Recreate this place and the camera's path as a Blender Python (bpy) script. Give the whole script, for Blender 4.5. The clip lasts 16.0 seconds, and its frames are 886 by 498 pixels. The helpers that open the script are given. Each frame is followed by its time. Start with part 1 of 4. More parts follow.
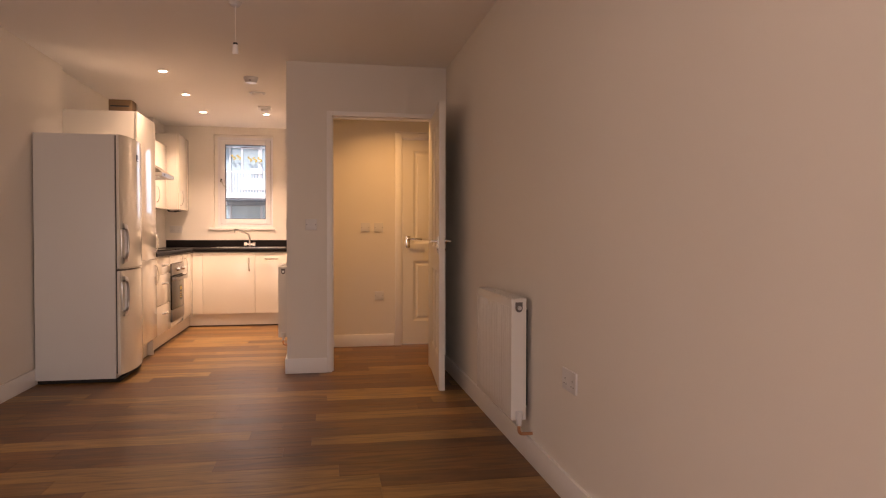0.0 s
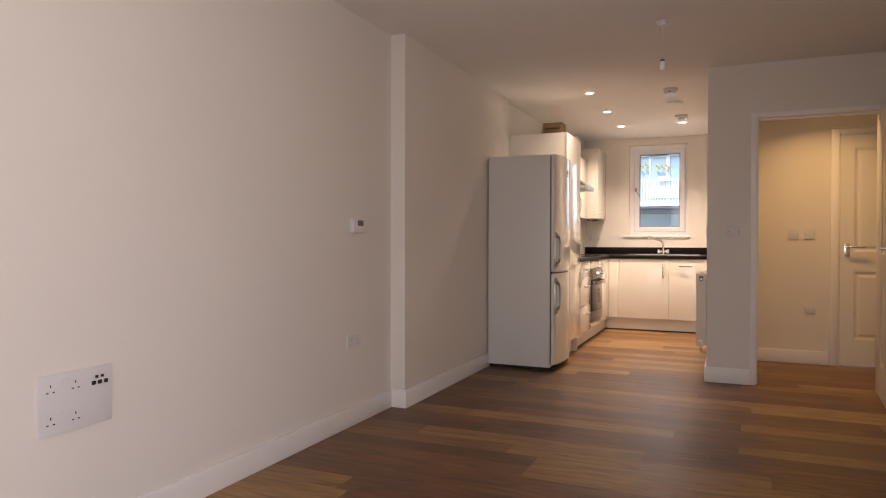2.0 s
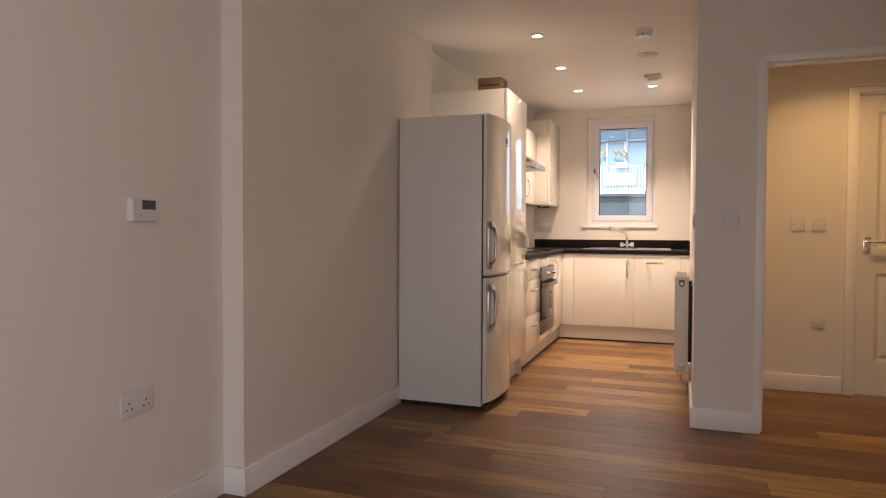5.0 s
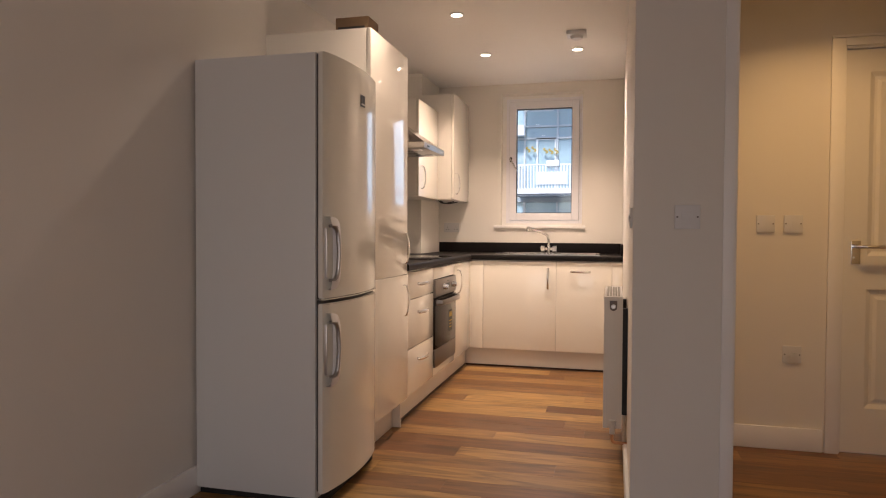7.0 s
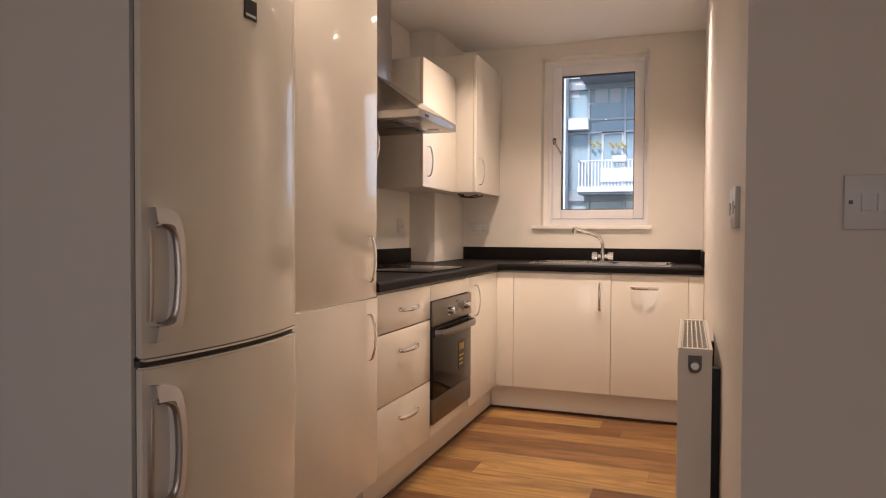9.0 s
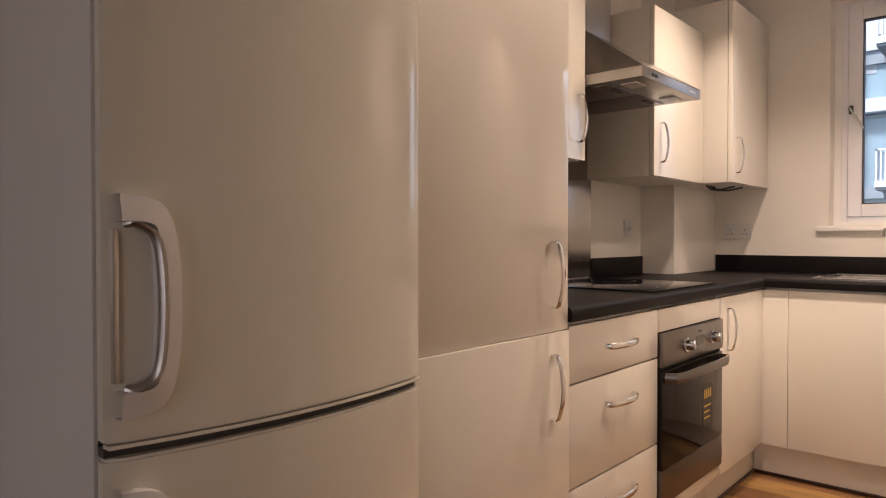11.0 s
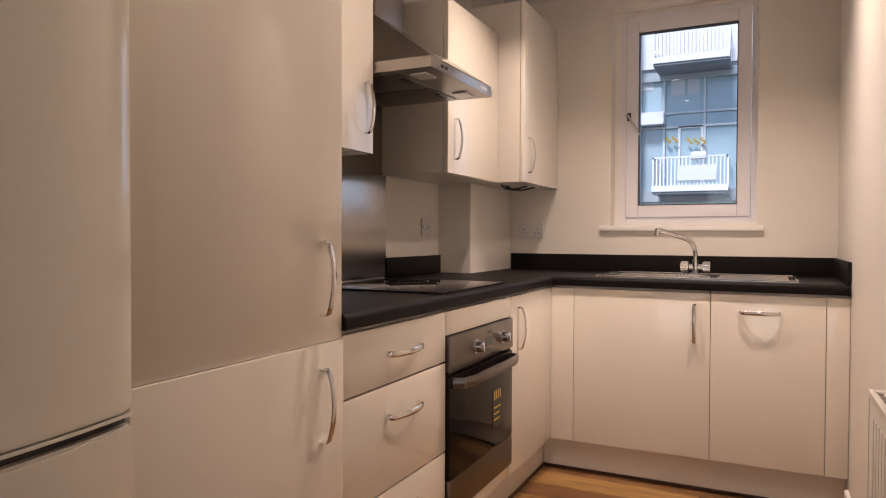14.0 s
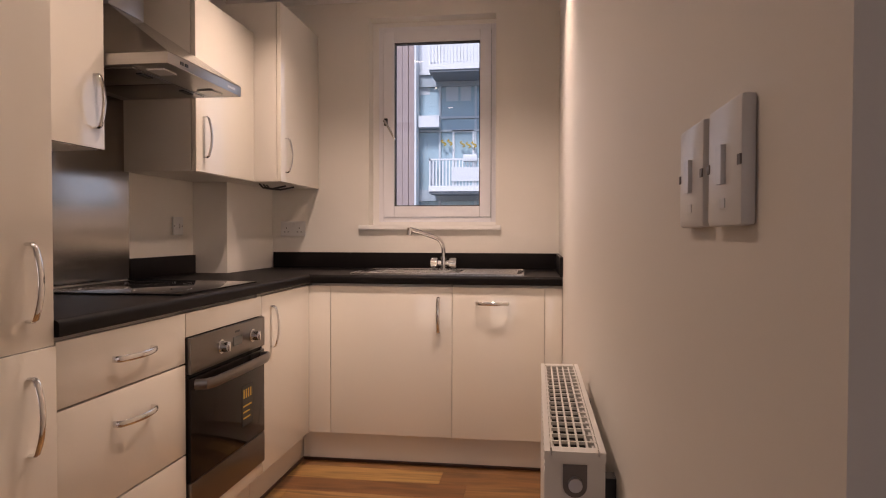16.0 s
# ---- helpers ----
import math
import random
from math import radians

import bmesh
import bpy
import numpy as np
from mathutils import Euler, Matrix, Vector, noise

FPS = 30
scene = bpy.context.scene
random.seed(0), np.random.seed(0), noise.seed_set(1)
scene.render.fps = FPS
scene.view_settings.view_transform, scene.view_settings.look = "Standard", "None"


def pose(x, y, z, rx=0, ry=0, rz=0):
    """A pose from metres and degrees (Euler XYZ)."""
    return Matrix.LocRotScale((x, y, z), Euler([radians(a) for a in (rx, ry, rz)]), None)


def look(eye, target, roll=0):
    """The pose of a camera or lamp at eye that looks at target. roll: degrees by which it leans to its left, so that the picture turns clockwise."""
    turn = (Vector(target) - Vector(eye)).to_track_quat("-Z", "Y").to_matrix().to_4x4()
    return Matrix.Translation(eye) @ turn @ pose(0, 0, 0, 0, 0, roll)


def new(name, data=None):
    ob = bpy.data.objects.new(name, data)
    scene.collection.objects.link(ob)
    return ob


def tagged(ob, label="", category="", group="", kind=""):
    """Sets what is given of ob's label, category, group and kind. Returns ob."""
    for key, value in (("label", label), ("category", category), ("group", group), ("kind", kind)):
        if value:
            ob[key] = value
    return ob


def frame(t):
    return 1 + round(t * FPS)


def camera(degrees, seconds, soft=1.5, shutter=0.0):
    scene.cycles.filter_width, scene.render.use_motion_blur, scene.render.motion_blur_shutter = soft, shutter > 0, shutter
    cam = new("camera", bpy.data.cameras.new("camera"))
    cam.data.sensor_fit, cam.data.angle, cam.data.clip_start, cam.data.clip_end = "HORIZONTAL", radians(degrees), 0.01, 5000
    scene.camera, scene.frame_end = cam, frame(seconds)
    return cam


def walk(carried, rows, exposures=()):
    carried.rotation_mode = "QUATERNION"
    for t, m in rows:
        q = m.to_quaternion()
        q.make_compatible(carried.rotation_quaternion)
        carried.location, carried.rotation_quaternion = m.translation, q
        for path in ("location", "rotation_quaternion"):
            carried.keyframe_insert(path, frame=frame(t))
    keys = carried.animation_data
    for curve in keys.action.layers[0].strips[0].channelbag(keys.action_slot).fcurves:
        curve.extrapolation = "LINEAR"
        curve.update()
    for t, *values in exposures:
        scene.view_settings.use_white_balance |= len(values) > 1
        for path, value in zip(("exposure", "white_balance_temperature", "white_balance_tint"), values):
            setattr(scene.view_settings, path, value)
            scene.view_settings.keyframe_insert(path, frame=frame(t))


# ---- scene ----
cam = camera(67.4, 16.0, soft=1.1)
PATH = [
    (0, (0.015, 1.0, 1.079), (0.371, 2.968, 1.034), 0.1),
    (0.5, (-0.05, 0.973, 1.049), (-0.109, 2.972, 1.027), 0.0),
    (1, (-0.085, 0.956, 1.057), (-0.476, 2.917, 1.036), 0.0),
    (1.5, (-0.073, 0.784, 1.061), (-0.708, 2.68, 1.039), 0.0),
    (2, (-0.081, 0.762, 1.072), (-0.879, 2.595, 1.049), 0.1),
    (2.5, (-0.126, 0.867, 1.106), (-0.98, 2.675, 1.076), 0.1),
    (3, (-0.179, 1.057, 1.096), (-1.032, 2.865, 1.06), 0.0),
    (5.5, (-0.328, 2.666, 1.093), (-0.931, 4.572, 1.036), 0.3),
    (6, (-0.3, 3.019, 1.098), (-0.834, 4.946, 1.043), 0.3),
    (6.5, (-0.301, 3.371, 1.087), (-0.813, 5.304, 1.034), 0.3),
    (7, (-0.323, 3.731, 1.093), (-0.823, 5.667, 1.041), 0.3),
    (7.5, (-0.314, 4.073, 1.091), (-0.826, 6.006, 1.042), 0.3),
    (8, (-0.293, 4.4, 1.092), (-0.817, 6.329, 1.042), 0.3),
    (8.5, (-0.282, 4.739, 1.09), (-0.841, 6.658, 1.047), 0.1),
    (9, (-0.346, 5.03, 1.099), (-1.038, 6.906, 1.05), 0.3),
    (9.5, (-0.393, 5.255, 1.098), (-1.270, 7.052, 1.062), 0.0),
    (10, (-0.437, 5.469, 1.098), (-1.605, 7.092, 1.054), -0.1),
    (12.5, (-0.628, 5.985, 1.085), (-1.996, 7.443, 1.055), 0.0),
    (13, (-0.609, 6.007, 1.087), (-1.858, 7.569, 1.058), 0.0),
    (13.5, (-0.582, 6.009, 1.095), (-1.637, 7.708, 1.059), 0.1),
    (14, (-0.551, 6.004, 1.096), (-1.43, 7.801, 1.057), 0.2),
    (14.5, (-0.517, 6.003, 1.099), (-1.237, 7.869, 1.058), 0.1),
    (15, (-0.494, 5.998, 1.106), (-1.07, 7.912, 1.06), 0.2),
    (15.5, (-0.457, 5.98, 1.105), (-0.911, 7.928, 1.058), 0.2),
    (16, (-0.382, 5.952, 1.106), (-0.658, 7.932, 1.06), 0.1),
]

walk(cam, [(t, look(eye, target, roll)) for t, eye, target, roll in PATH],
     exposures=[(0.0, 0.9, 7900, 34), (0.5, 0.98, 7350, 31), (1.5, 0.92, 6450, 21), (2.5, 0.83, 6400, 20), (6.0, 0.7, 6450, 20), (8.5, 0.36, 6450, 22), (12.5, 0.34, 6200, 21), (14.0, 0.18, 6200, 23), (16.0, -0.02, 6400, 28)])

# ---- light ----
world = bpy.data.worlds.new("world")
scene.world = world
world.use_nodes = True
sky = world.node_tree.nodes.new("ShaderNodeTexSky")
sky.sky_type, sky.sun_disc = "NISHITA", False
sky.sun_elevation, sky.sun_rotation = radians(52), radians(188.5)
world.node_tree.links.new(sky.outputs[0], world.node_tree.nodes["Background"].inputs[0])
world.node_tree.nodes["Background"].inputs[1].default_value = 0.15


def lamp(name, kind, m, energy, colour, **more):
    data = bpy.data.lights.new(name, kind)
    data.energy, data.color = energy, colour
    ob = new(name, data)
    ob.matrix_world = m
    if kind == "AREA":
        data.shape, data.size, data.size_y = "RECTANGLE", more["size"], more["size_y"]
        data.spread = radians(more.get("spread", 180))
    else:
        data.angle = radians(more["angle"])
    return ob


lamp("sun", "SUN", look((0, 0, 30), (1.2, 8, 30 - 10.5)), 4.4, (1.0, 0.96, 0.92), angle=12)
WARM = (1.0, 0.80, 0.59)
SPOTS = [(-1.257, 6.73), (-1.257, 7.65), (-1.257, 8.575), (-0.595, 8.58)]
for (sx, sy), watts in zip(SPOTS, (3.0, 4.8, 8.4, 8.0)):
    lamp("downlight_lamp", "AREA", look((sx, sy, 2.388), (sx, sy, 0)), watts, WARM, size=0.06, size_y=0.06, spread=122)
lamp("hall_lamp", "AREA", look((0.62, 6.75, 2.388), (0.62, 6.75, 0)), 4.7, (1.0, 0.60, 0.21), size=0.06, size_y=0.06, spread=125)
lamp("living_window_sky", "AREA", look((-0.55, -1.33, 1.25), (-0.55, 3.0, 1.0)), 6.5, (1.0, 0.92, 0.87), size=2.3, size_y=1.9)
# fill lamp in an added side opening, brightens the west wall
lamp("side_fill_sky", "AREA", look((1.02, 0.72, 1.25), (-3.0, 0.72, 1.1)), 29, (1.0, 0.94, 0.90), size=1.9, size_y=1.9)
lamp("kitchen_window_sky", "AREA", look((-0.94, 9.80, 1.74), (-0.94, 6.0, 0.9)), 0.8, (0.80, 0.88, 1.0), size=0.5, size_y=0.9)

# ---- materials ----


def material(name, colour, rough=0.5, metal=0.0, scale=6.0, amount=0.06, bump=0.0, bump_scale=180.0, coat=0.0, stretch=None, emit=0.0, rough_var=0.08):
    """A surface with two scales of variation in colour, roughness and relief."""
    m = bpy.data.materials.new(name)
    m.use_nodes = True
    nt = m.node_tree
    b = nt.nodes["Principled BSDF"]
    tc = nt.nodes.new("ShaderNodeTexCoord")
    mp = nt.nodes.new("ShaderNodeMapping")
    mp.inputs["Scale"].default_value = stretch or (1, 1, 1)
    nt.links.new(tc.outputs["Object"], mp.inputs[0])
    big = nt.nodes.new("ShaderNodeTexNoise")
    big.inputs["Scale"].default_value, big.inputs["Detail"].default_value = scale, 5
    nt.links.new(mp.outputs[0], big.inputs["Vector"])
    ramp = nt.nodes.new("ShaderNodeMapRange")
    ramp.inputs["To Min"].default_value, ramp.inputs["To Max"].default_value = 1 - amount, 1 + amount
    nt.links.new(big.outputs["Fac"], ramp.inputs["Value"])
    mix = nt.nodes.new("ShaderNodeVectorMath")
    mix.operation = "SCALE"
    mix.inputs[0].default_value = colour
    nt.links.new(ramp.outputs[0], mix.inputs["Scale"])
    nt.links.new(mix.outputs[0], b.inputs["Base Color"])
    rr = nt.nodes.new("ShaderNodeMapRange")
    rr.inputs["To Min"].default_value, rr.inputs["To Max"].default_value = max(0.02, rough - rough_var * rough), rough + rough_var * rough
    nt.links.new(big.outputs["Fac"], rr.inputs["Value"])
    nt.links.new(rr.outputs[0], b.inputs["Roughness"])
    b.inputs["Metallic"].default_value = metal
    b.inputs["Coat Weight"].default_value = coat
    b.inputs["Coat Roughness"].default_value = 0.05
    if bump:
        fine = nt.nodes.new("ShaderNodeTexNoise")
        fine.inputs["Scale"].default_value, fine.inputs["Detail"].default_value = bump_scale, 3
        nt.links.new(mp.outputs[0], fine.inputs["Vector"])
        bp = nt.nodes.new("ShaderNodeBump")
        bp.inputs["Strength"].default_value, bp.inputs["Distance"].default_value = bump, 0.002
        nt.links.new(fine.outputs["Fac"], bp.inputs["Height"])
        nt.links.new(bp.outputs[0], b.inputs["Normal"])
    if emit:
        b.inputs["Emission Color"].default_value = (*colour, 1)
        b.inputs["Emission Strength"].default_value = emit
    return m


def wood_floor():
    m = bpy.data.materials.new("oak_planks")
    m.use_nodes = True
    nt = m.node_tree
    link = nt.links.new
    b = nt.nodes["Principled BSDF"]
    geo = nt.nodes.new("ShaderNodeNewGeometry")
    info = nt.nodes.new("ShaderNodeObjectInfo")
    shift = nt.nodes.new("ShaderNodeVectorMath")
    shift.operation = "MULTIPLY_ADD"
    comb = nt.nodes.new("ShaderNodeCombineXYZ")
    for i in range(3):
        link(info.outputs["Random"], comb.inputs[i])
    shift.inputs[1].default_value = (37, 53, 19)
    link(comb.outputs[0], shift.inputs[0])
    link(geo.outputs["Position"], shift.inputs[2])
    mp = nt.nodes.new("ShaderNodeMapping")
    mp.inputs["Scale"].default_value = (1.5, 11, 1)
    link(shift.outputs[0], mp.inputs[0])
    grain = nt.nodes.new("ShaderNodeTexNoise")
    grain.inputs["Scale"].default_value, grain.inputs["Detail"].default_value = 1.6, 8
    grain.inputs["Distortion"].default_value = 1.4
    link(mp.outputs[0], grain.inputs["Vector"])
    mp2 = nt.nodes.new("ShaderNodeMapping")
    mp2.inputs["Scale"].default_value = (6, 160, 1)
    link(shift.outputs[0], mp2.inputs[0])
    fibre = nt.nodes.new("ShaderNodeTexNoise")
    fibre.inputs["Scale"].default_value, fibre.inputs["Detail"].default_value = 1.5, 4
    link(mp2.outputs[0], fibre.inputs["Vector"])
    tone = nt.nodes.new("ShaderNodeValToRGB")
    e = tone.color_ramp.elements
    e[0].position, e[0].color = 0.0, (0.125, 0.056, 0.026, 1)
    e[1].position, e[1].color = 1.0, (0.325, 0.186, 0.063, 1)
    mid = e.new(0.5)
    mid.color = (0.180, 0.088, 0.034, 1)
    link(info.outputs["Random"], tone.inputs[0])
    gr = nt.nodes.new("ShaderNodeMapRange")
    gr.inputs["From Min"].default_value, gr.inputs["From Max"].default_value = 0.3, 0.7
    gr.inputs["To Min"].default_value, gr.inputs["To Max"].default_value = 0.55, 1.42
    link(grain.outputs["Fac"], gr.inputs["Value"])
    fr = nt.nodes.new("ShaderNodeMapRange")
    fr.inputs["To Min"].default_value, fr.inputs["To Max"].default_value = 0.82, 1.18
    link(fibre.outputs["Fac"], fr.inputs["Value"])
    mul = nt.nodes.new("ShaderNodeMath")
    mul.operation = "MULTIPLY"
    link(gr.outputs[0], mul.inputs[0])
    link(fr.outputs[0], mul.inputs[1])
    sc = nt.nodes.new("ShaderNodeVectorMath")
    sc.operation = "SCALE"
    link(tone.outputs[0], sc.inputs[0])
    link(mul.outputs[0], sc.inputs["Scale"])
    link(sc.outputs[0], b.inputs["Base Color"])
    ro = nt.nodes.new("ShaderNodeMapRange")
    ro.inputs["To Min"].default_value, ro.inputs["To Max"].default_value = 0.30, 0.46
    link(grain.outputs["Fac"], ro.inputs["Value"])
    link(ro.outputs[0], b.inputs["Roughness"])
    bp = nt.nodes.new("ShaderNodeBump")
    b.inputs["Specular IOR Level"].default_value = 0.28
    bp.inputs["Strength"].default_value, bp.inputs["Distance"].default_value = 0.12, 0.002
    link(fibre.outputs["Fac"], bp.inputs["Height"])
    link(bp.outputs[0], b.inputs["Normal"])
    return m


def glass_material():
    m = bpy.data.materials.new("clear_glass")
    m.use_nodes = True
    nt = m.node_tree
    nt.nodes.remove(nt.nodes["Principled BSDF"])
    clear = nt.nodes.new("ShaderNodeBsdfTransparent")
    clear.inputs[0].default_value = (0.93, 0.96, 0.97, 1)
    gloss = nt.nodes.new("ShaderNodeBsdfGlossy")
    gloss.inputs["Roughness"].default_value = 0.02
    fres = nt.nodes.new("ShaderNodeFresnel")
    mix = nt.nodes.new("ShaderNodeMixShader")
    nt.links.new(fres.outputs[0], mix.inputs[0])
    nt.links.new(clear.outputs[0], mix.inputs[1])
    nt.links.new(gloss.outputs[0], mix.inputs[2])
    nt.links.new(mix.outputs[0], nt.nodes["Material Output"].inputs[0])
    return m


PAINT = material("wall_paint", (0.75, 0.71, 0.645), 0.62, amount=0.03, scale=1.5, bump=0.05, bump_scale=240)
CEIL = material("ceiling_paint", (0.85, 0.83, 0.80), 0.8, amount=0.02, scale=1.2, bump=0.08, bump_scale=200)
TRIM = material("satin_trim", (0.84, 0.82, 0.79), 0.35, amount=0.03, bump=0.03, bump_scale=90)
DOORP = material("door_paint", (0.77, 0.74, 0.68), 0.4, amount=0.03, bump=0.05, bump_scale=120, stretch=(1, 1, 0.1))
OAK = wood_floor()
SUB = material("floor_screed", (0.05, 0.035, 0.025), 0.9)
CREAM = material("gloss_cream", (0.80, 0.755, 0.665), 0.075, amount=0.015, scale=3, coat=0.5)
CARC = material("carcass_white", (0.72, 0.68, 0.61), 0.4, amount=0.02)
PLINTH = material("plinth_cream", (0.74, 0.69, 0.61), 0.3, amount=0.03)
FRIDGE = material("fridge_white", (0.70, 0.69, 0.66), 0.28, amount=0.003, rough_var=0.0, coat=0.1)
FRIDGED = material("fridge_door_white", (0.74, 0.715, 0.63), 0.14, amount=0.012, coat=0.4)
GRIPP = material("moulded_grip_white", (0.74, 0.72, 0.70), 0.3, amount=0.02)
GREYD = material("dark_grey_recess", (0.14, 0.12, 0.11), 0.5, amount=0.05)
GREYP = material("grey_plastic", (0.60, 0.585, 0.57), 0.35, amount=0.03)
DARKP = material("dark_plastic", (0.02, 0.02, 0.02), 0.4, amount=0.1)
GASKET = material("rubber_gasket", (0.06, 0.055, 0.05), 0.7)
WORKTOP = material("black_worktop", (0.010, 0.0085, 0.008), 0.45, amount=0.35, scale=420, bump=0.05, bump_scale=500)
UPSTAND = material("black_upstand", (0.012, 0.010, 0.010), 0.4, amount=0.3, scale=420)
HOB = material("hob_glass", (0.008, 0.008, 0.009), 0.05, amount=0.05)
STEEL = material("brushed_steel", (0.42, 0.40, 0.38), 0.3, metal=1.0, amount=0.06, scale=4, stretch=(1, 1, 60), bump=0.04, bump_scale=60)
OVENS = material("oven_steel", (0.21, 0.19, 0.175), 0.3, metal=1.0, amount=0.06, scale=4, stretch=(1, 1, 60))
STEELH = material("brushed_steel_dark", (0.38, 0.35, 0.32), 0.16, metal=1.0, amount=0.08, scale=4, stretch=(60, 1, 1))
SINK = material("sink_steel", (0.68, 0.67, 0.66), 0.2, metal=1.0, amount=0.05, scale=8)
CHROME = material("chrome", (0.80, 0.79, 0.78), 0.1, metal=1.0, amount=0.02)
OVENG = material("oven_glass", (0.012, 0.009, 0.008), 0.06, amount=0.1)
OVENG.node_tree.nodes["Principled BSDF"].inputs["Specular IOR Level"].default_value = 0.17
YELLOW = material("yellow_print", (0.75, 0.52, 0.08), 0.5)
WHITEP = material("white_plastic", (0.66, 0.65, 0.64), 0.3, amount=0.015)
PVC = material("white_upvc", (0.86, 0.86, 0.90), 0.25, amount=0.015)
RAD = material("radiator_enamel", (0.70, 0.67, 0.62), 0.3, amount=0.02, bump=0.03)
# fins coloured near black for the shade inside the radiator grille
FIN = material("shaded_fins", (0.05, 0.045, 0.04), 0.6)
DARK = material("dark_gap", (0.015, 0.013, 0.012), 0.8)
COPPER = material("copper_pipe", (0.62, 0.33, 0.18), 0.35, metal=1.0, amount=0.15, scale=30)
CARD = material("cardboard_brown", (0.19, 0.12, 0.065), 0.85, amount=0.15, scale=20, bump=0.2, bump_scale=60)
SCREEN = material("lcd_grey", (0.08, 0.085, 0.08), 0.2)
for dull, level in ((WORKTOP, 0.09), (UPSTAND, 0.1), (HOB, 0.2)):
    dull.node_tree.nodes["Principled BSDF"].inputs["Specular IOR Level"].default_value = level
SILVER = material("satin_silver", (0.62, 0.60, 0.58), 0.28, metal=1.0, amount=0.03)
GLASS = glass_material()
LIT = material("lamp_face", (1.0, 0.86, 0.66), 0.5, emit=14.0)

# ---- building blocks ----


def add_box(bm, lo, hi, bevel=0.0, segs=2):
    geom = bmesh.ops.create_cube(bm, size=1.0)["verts"]
    size = [hi[i] - lo[i] for i in range(3)]
    mid = [(hi[i] + lo[i]) / 2 for i in range(3)]
    for v in geom:
        v.co = Vector([v.co[i] * size[i] + mid[i] for i in range(3)])
    if bevel:
        edges = list({e for v in geom for e in v.link_edges})
        bmesh.ops.bevel(bm, geom=edges, offset=min(bevel, min(abs(c) for c in size) * 0.45), segments=segs, affect="EDGES", profile=0.6)


def add_cyl(bm, p, q, r, r2=None, n=24):
    p, q = Vector(p), Vector(q)
    rot = (q - p).to_track_quat("Z", "Y").to_matrix().to_4x4()
    bmesh.ops.create_cone(bm, cap_ends=True, segments=n, radius1=r, radius2=r if r2 is None else r2, depth=(q - p).length,
                          matrix=Matrix.Translation((p + q) / 2) @ rot)


def add_tube(bm, pts, ra, rb=None, n=10, up=(0, 0, 1)):
    """A bar of oval section along pts."""
    rb = rb or ra
    pts = [Vector(p) for p in pts]
    rings = []
    for i, p in enumerate(pts):
        d = (pts[min(i + 1, len(pts) - 1)] - pts[max(i - 1, 0)]).normalized()
        side = d.cross(Vector(up)).normalized()
        top = side.cross(d).normalized()
        rings.append([bm.verts.new(p + side * ra * math.cos(2 * math.pi * k / n) + top * rb * math.sin(2 * math.pi * k / n)) for k in range(n)])
    for a, b in zip(rings, rings[1:]):
        for k in range(n):
            bm.faces.new((a[k], a[(k + 1) % n], b[(k + 1) % n], b[k]))
    bm.faces.new(rings[0][::-1])
    bm.faces.new(rings[-1])


def add_prism(bm, outline, axis, lo, hi):
    """An outline in the two other axes, drawn out along axis."""
    def at(u, v, w):
        return {0: (w, u, v), 1: (u, w, v), 2: (u, v, w)}[axis]
    a = [bm.verts.new(at(u, v, lo)) for u, v in outline]
    b = [bm.verts.new(at(u, v, hi)) for u, v in outline]
    n = len(outline)
    for i in range(n):
        bm.faces.new((a[i], a[(i + 1) % n], b[(i + 1) % n], b[i]))
    bm.faces.new(a[::-1])
    bm.faces.new(b)


def finish(name, bm, mat, parent=None, smooth=False):
    bmesh.ops.recalc_face_normals(bm, faces=bm.faces)
    me = bpy.data.meshes.new(name)
    bm.to_mesh(me)
    bm.free()
    me.materials.append(mat)
    if smooth:
        me.shade_smooth()
        me.set_sharp_from_angle(angle=radians(40))
    ob = new(name, me)
    if parent:
        ob.parent = parent
        ob.matrix_parent_inverse = Matrix.Translation(parent.location).inverted()
    return ob


def box(name, lo, hi, mat, parent=None, bevel=0.0, segs=2):
    bm = bmesh.new()
    add_box(bm, lo, hi, bevel, segs)
    return finish(name, bm, mat, parent, smooth=bevel > 0)


def boxes(name, items, mat, parent=None, bevel=0.0):
    bm = bmesh.new()
    for lo, hi in items:
        add_box(bm, lo, hi, bevel)
    return finish(name, bm, mat, parent, smooth=bevel > 0)


def each(name, items, mat, parent=None, bevel=0.0):
    return [box(name, lo, hi, mat, parent, bevel) for lo, hi in items]


def cyl(name, p, q, r, mat, parent=None, r2=None, n=24):
    bm = bmesh.new()
    add_cyl(bm, p, q, r, r2, n)
    return finish(name, bm, mat, parent, smooth=True)


def smooth_path(pts, n=5):
    """A rounded line through pts."""
    pts = [Vector(p) for p in pts]
    out = []
    for i in range(len(pts) - 1):
        p0, p1, p2, p3 = pts[max(i - 1, 0)], pts[i], pts[i + 1], pts[min(i + 2, len(pts) - 1)]
        for k in range(n):
            u = k / n
            out.append(0.5 * (2 * p1 + (p2 - p0) * u + (2 * p0 - 5 * p1 + 4 * p2 - p3) * u * u + (3 * p1 - p0 - 3 * p2 + p3) * u ** 3))
    return out + [pts[-1]]


def tube(name, pts, ra, mat, parent=None, rb=None, up=(0, 0, 1)):
    bm = bmesh.new()
    add_tube(bm, smooth_path(pts), ra, rb, up=up)
    return finish(name, bm, mat, parent, smooth=True)


def thing(name, at, label, category, group=""):
    ob = new(name)
    ob.empty_display_size = 0.1
    ob.location = at
    return tagged(ob, label, category, group)


def structure(ob, label, category):
    return tagged(ob, label, category, kind="structure")


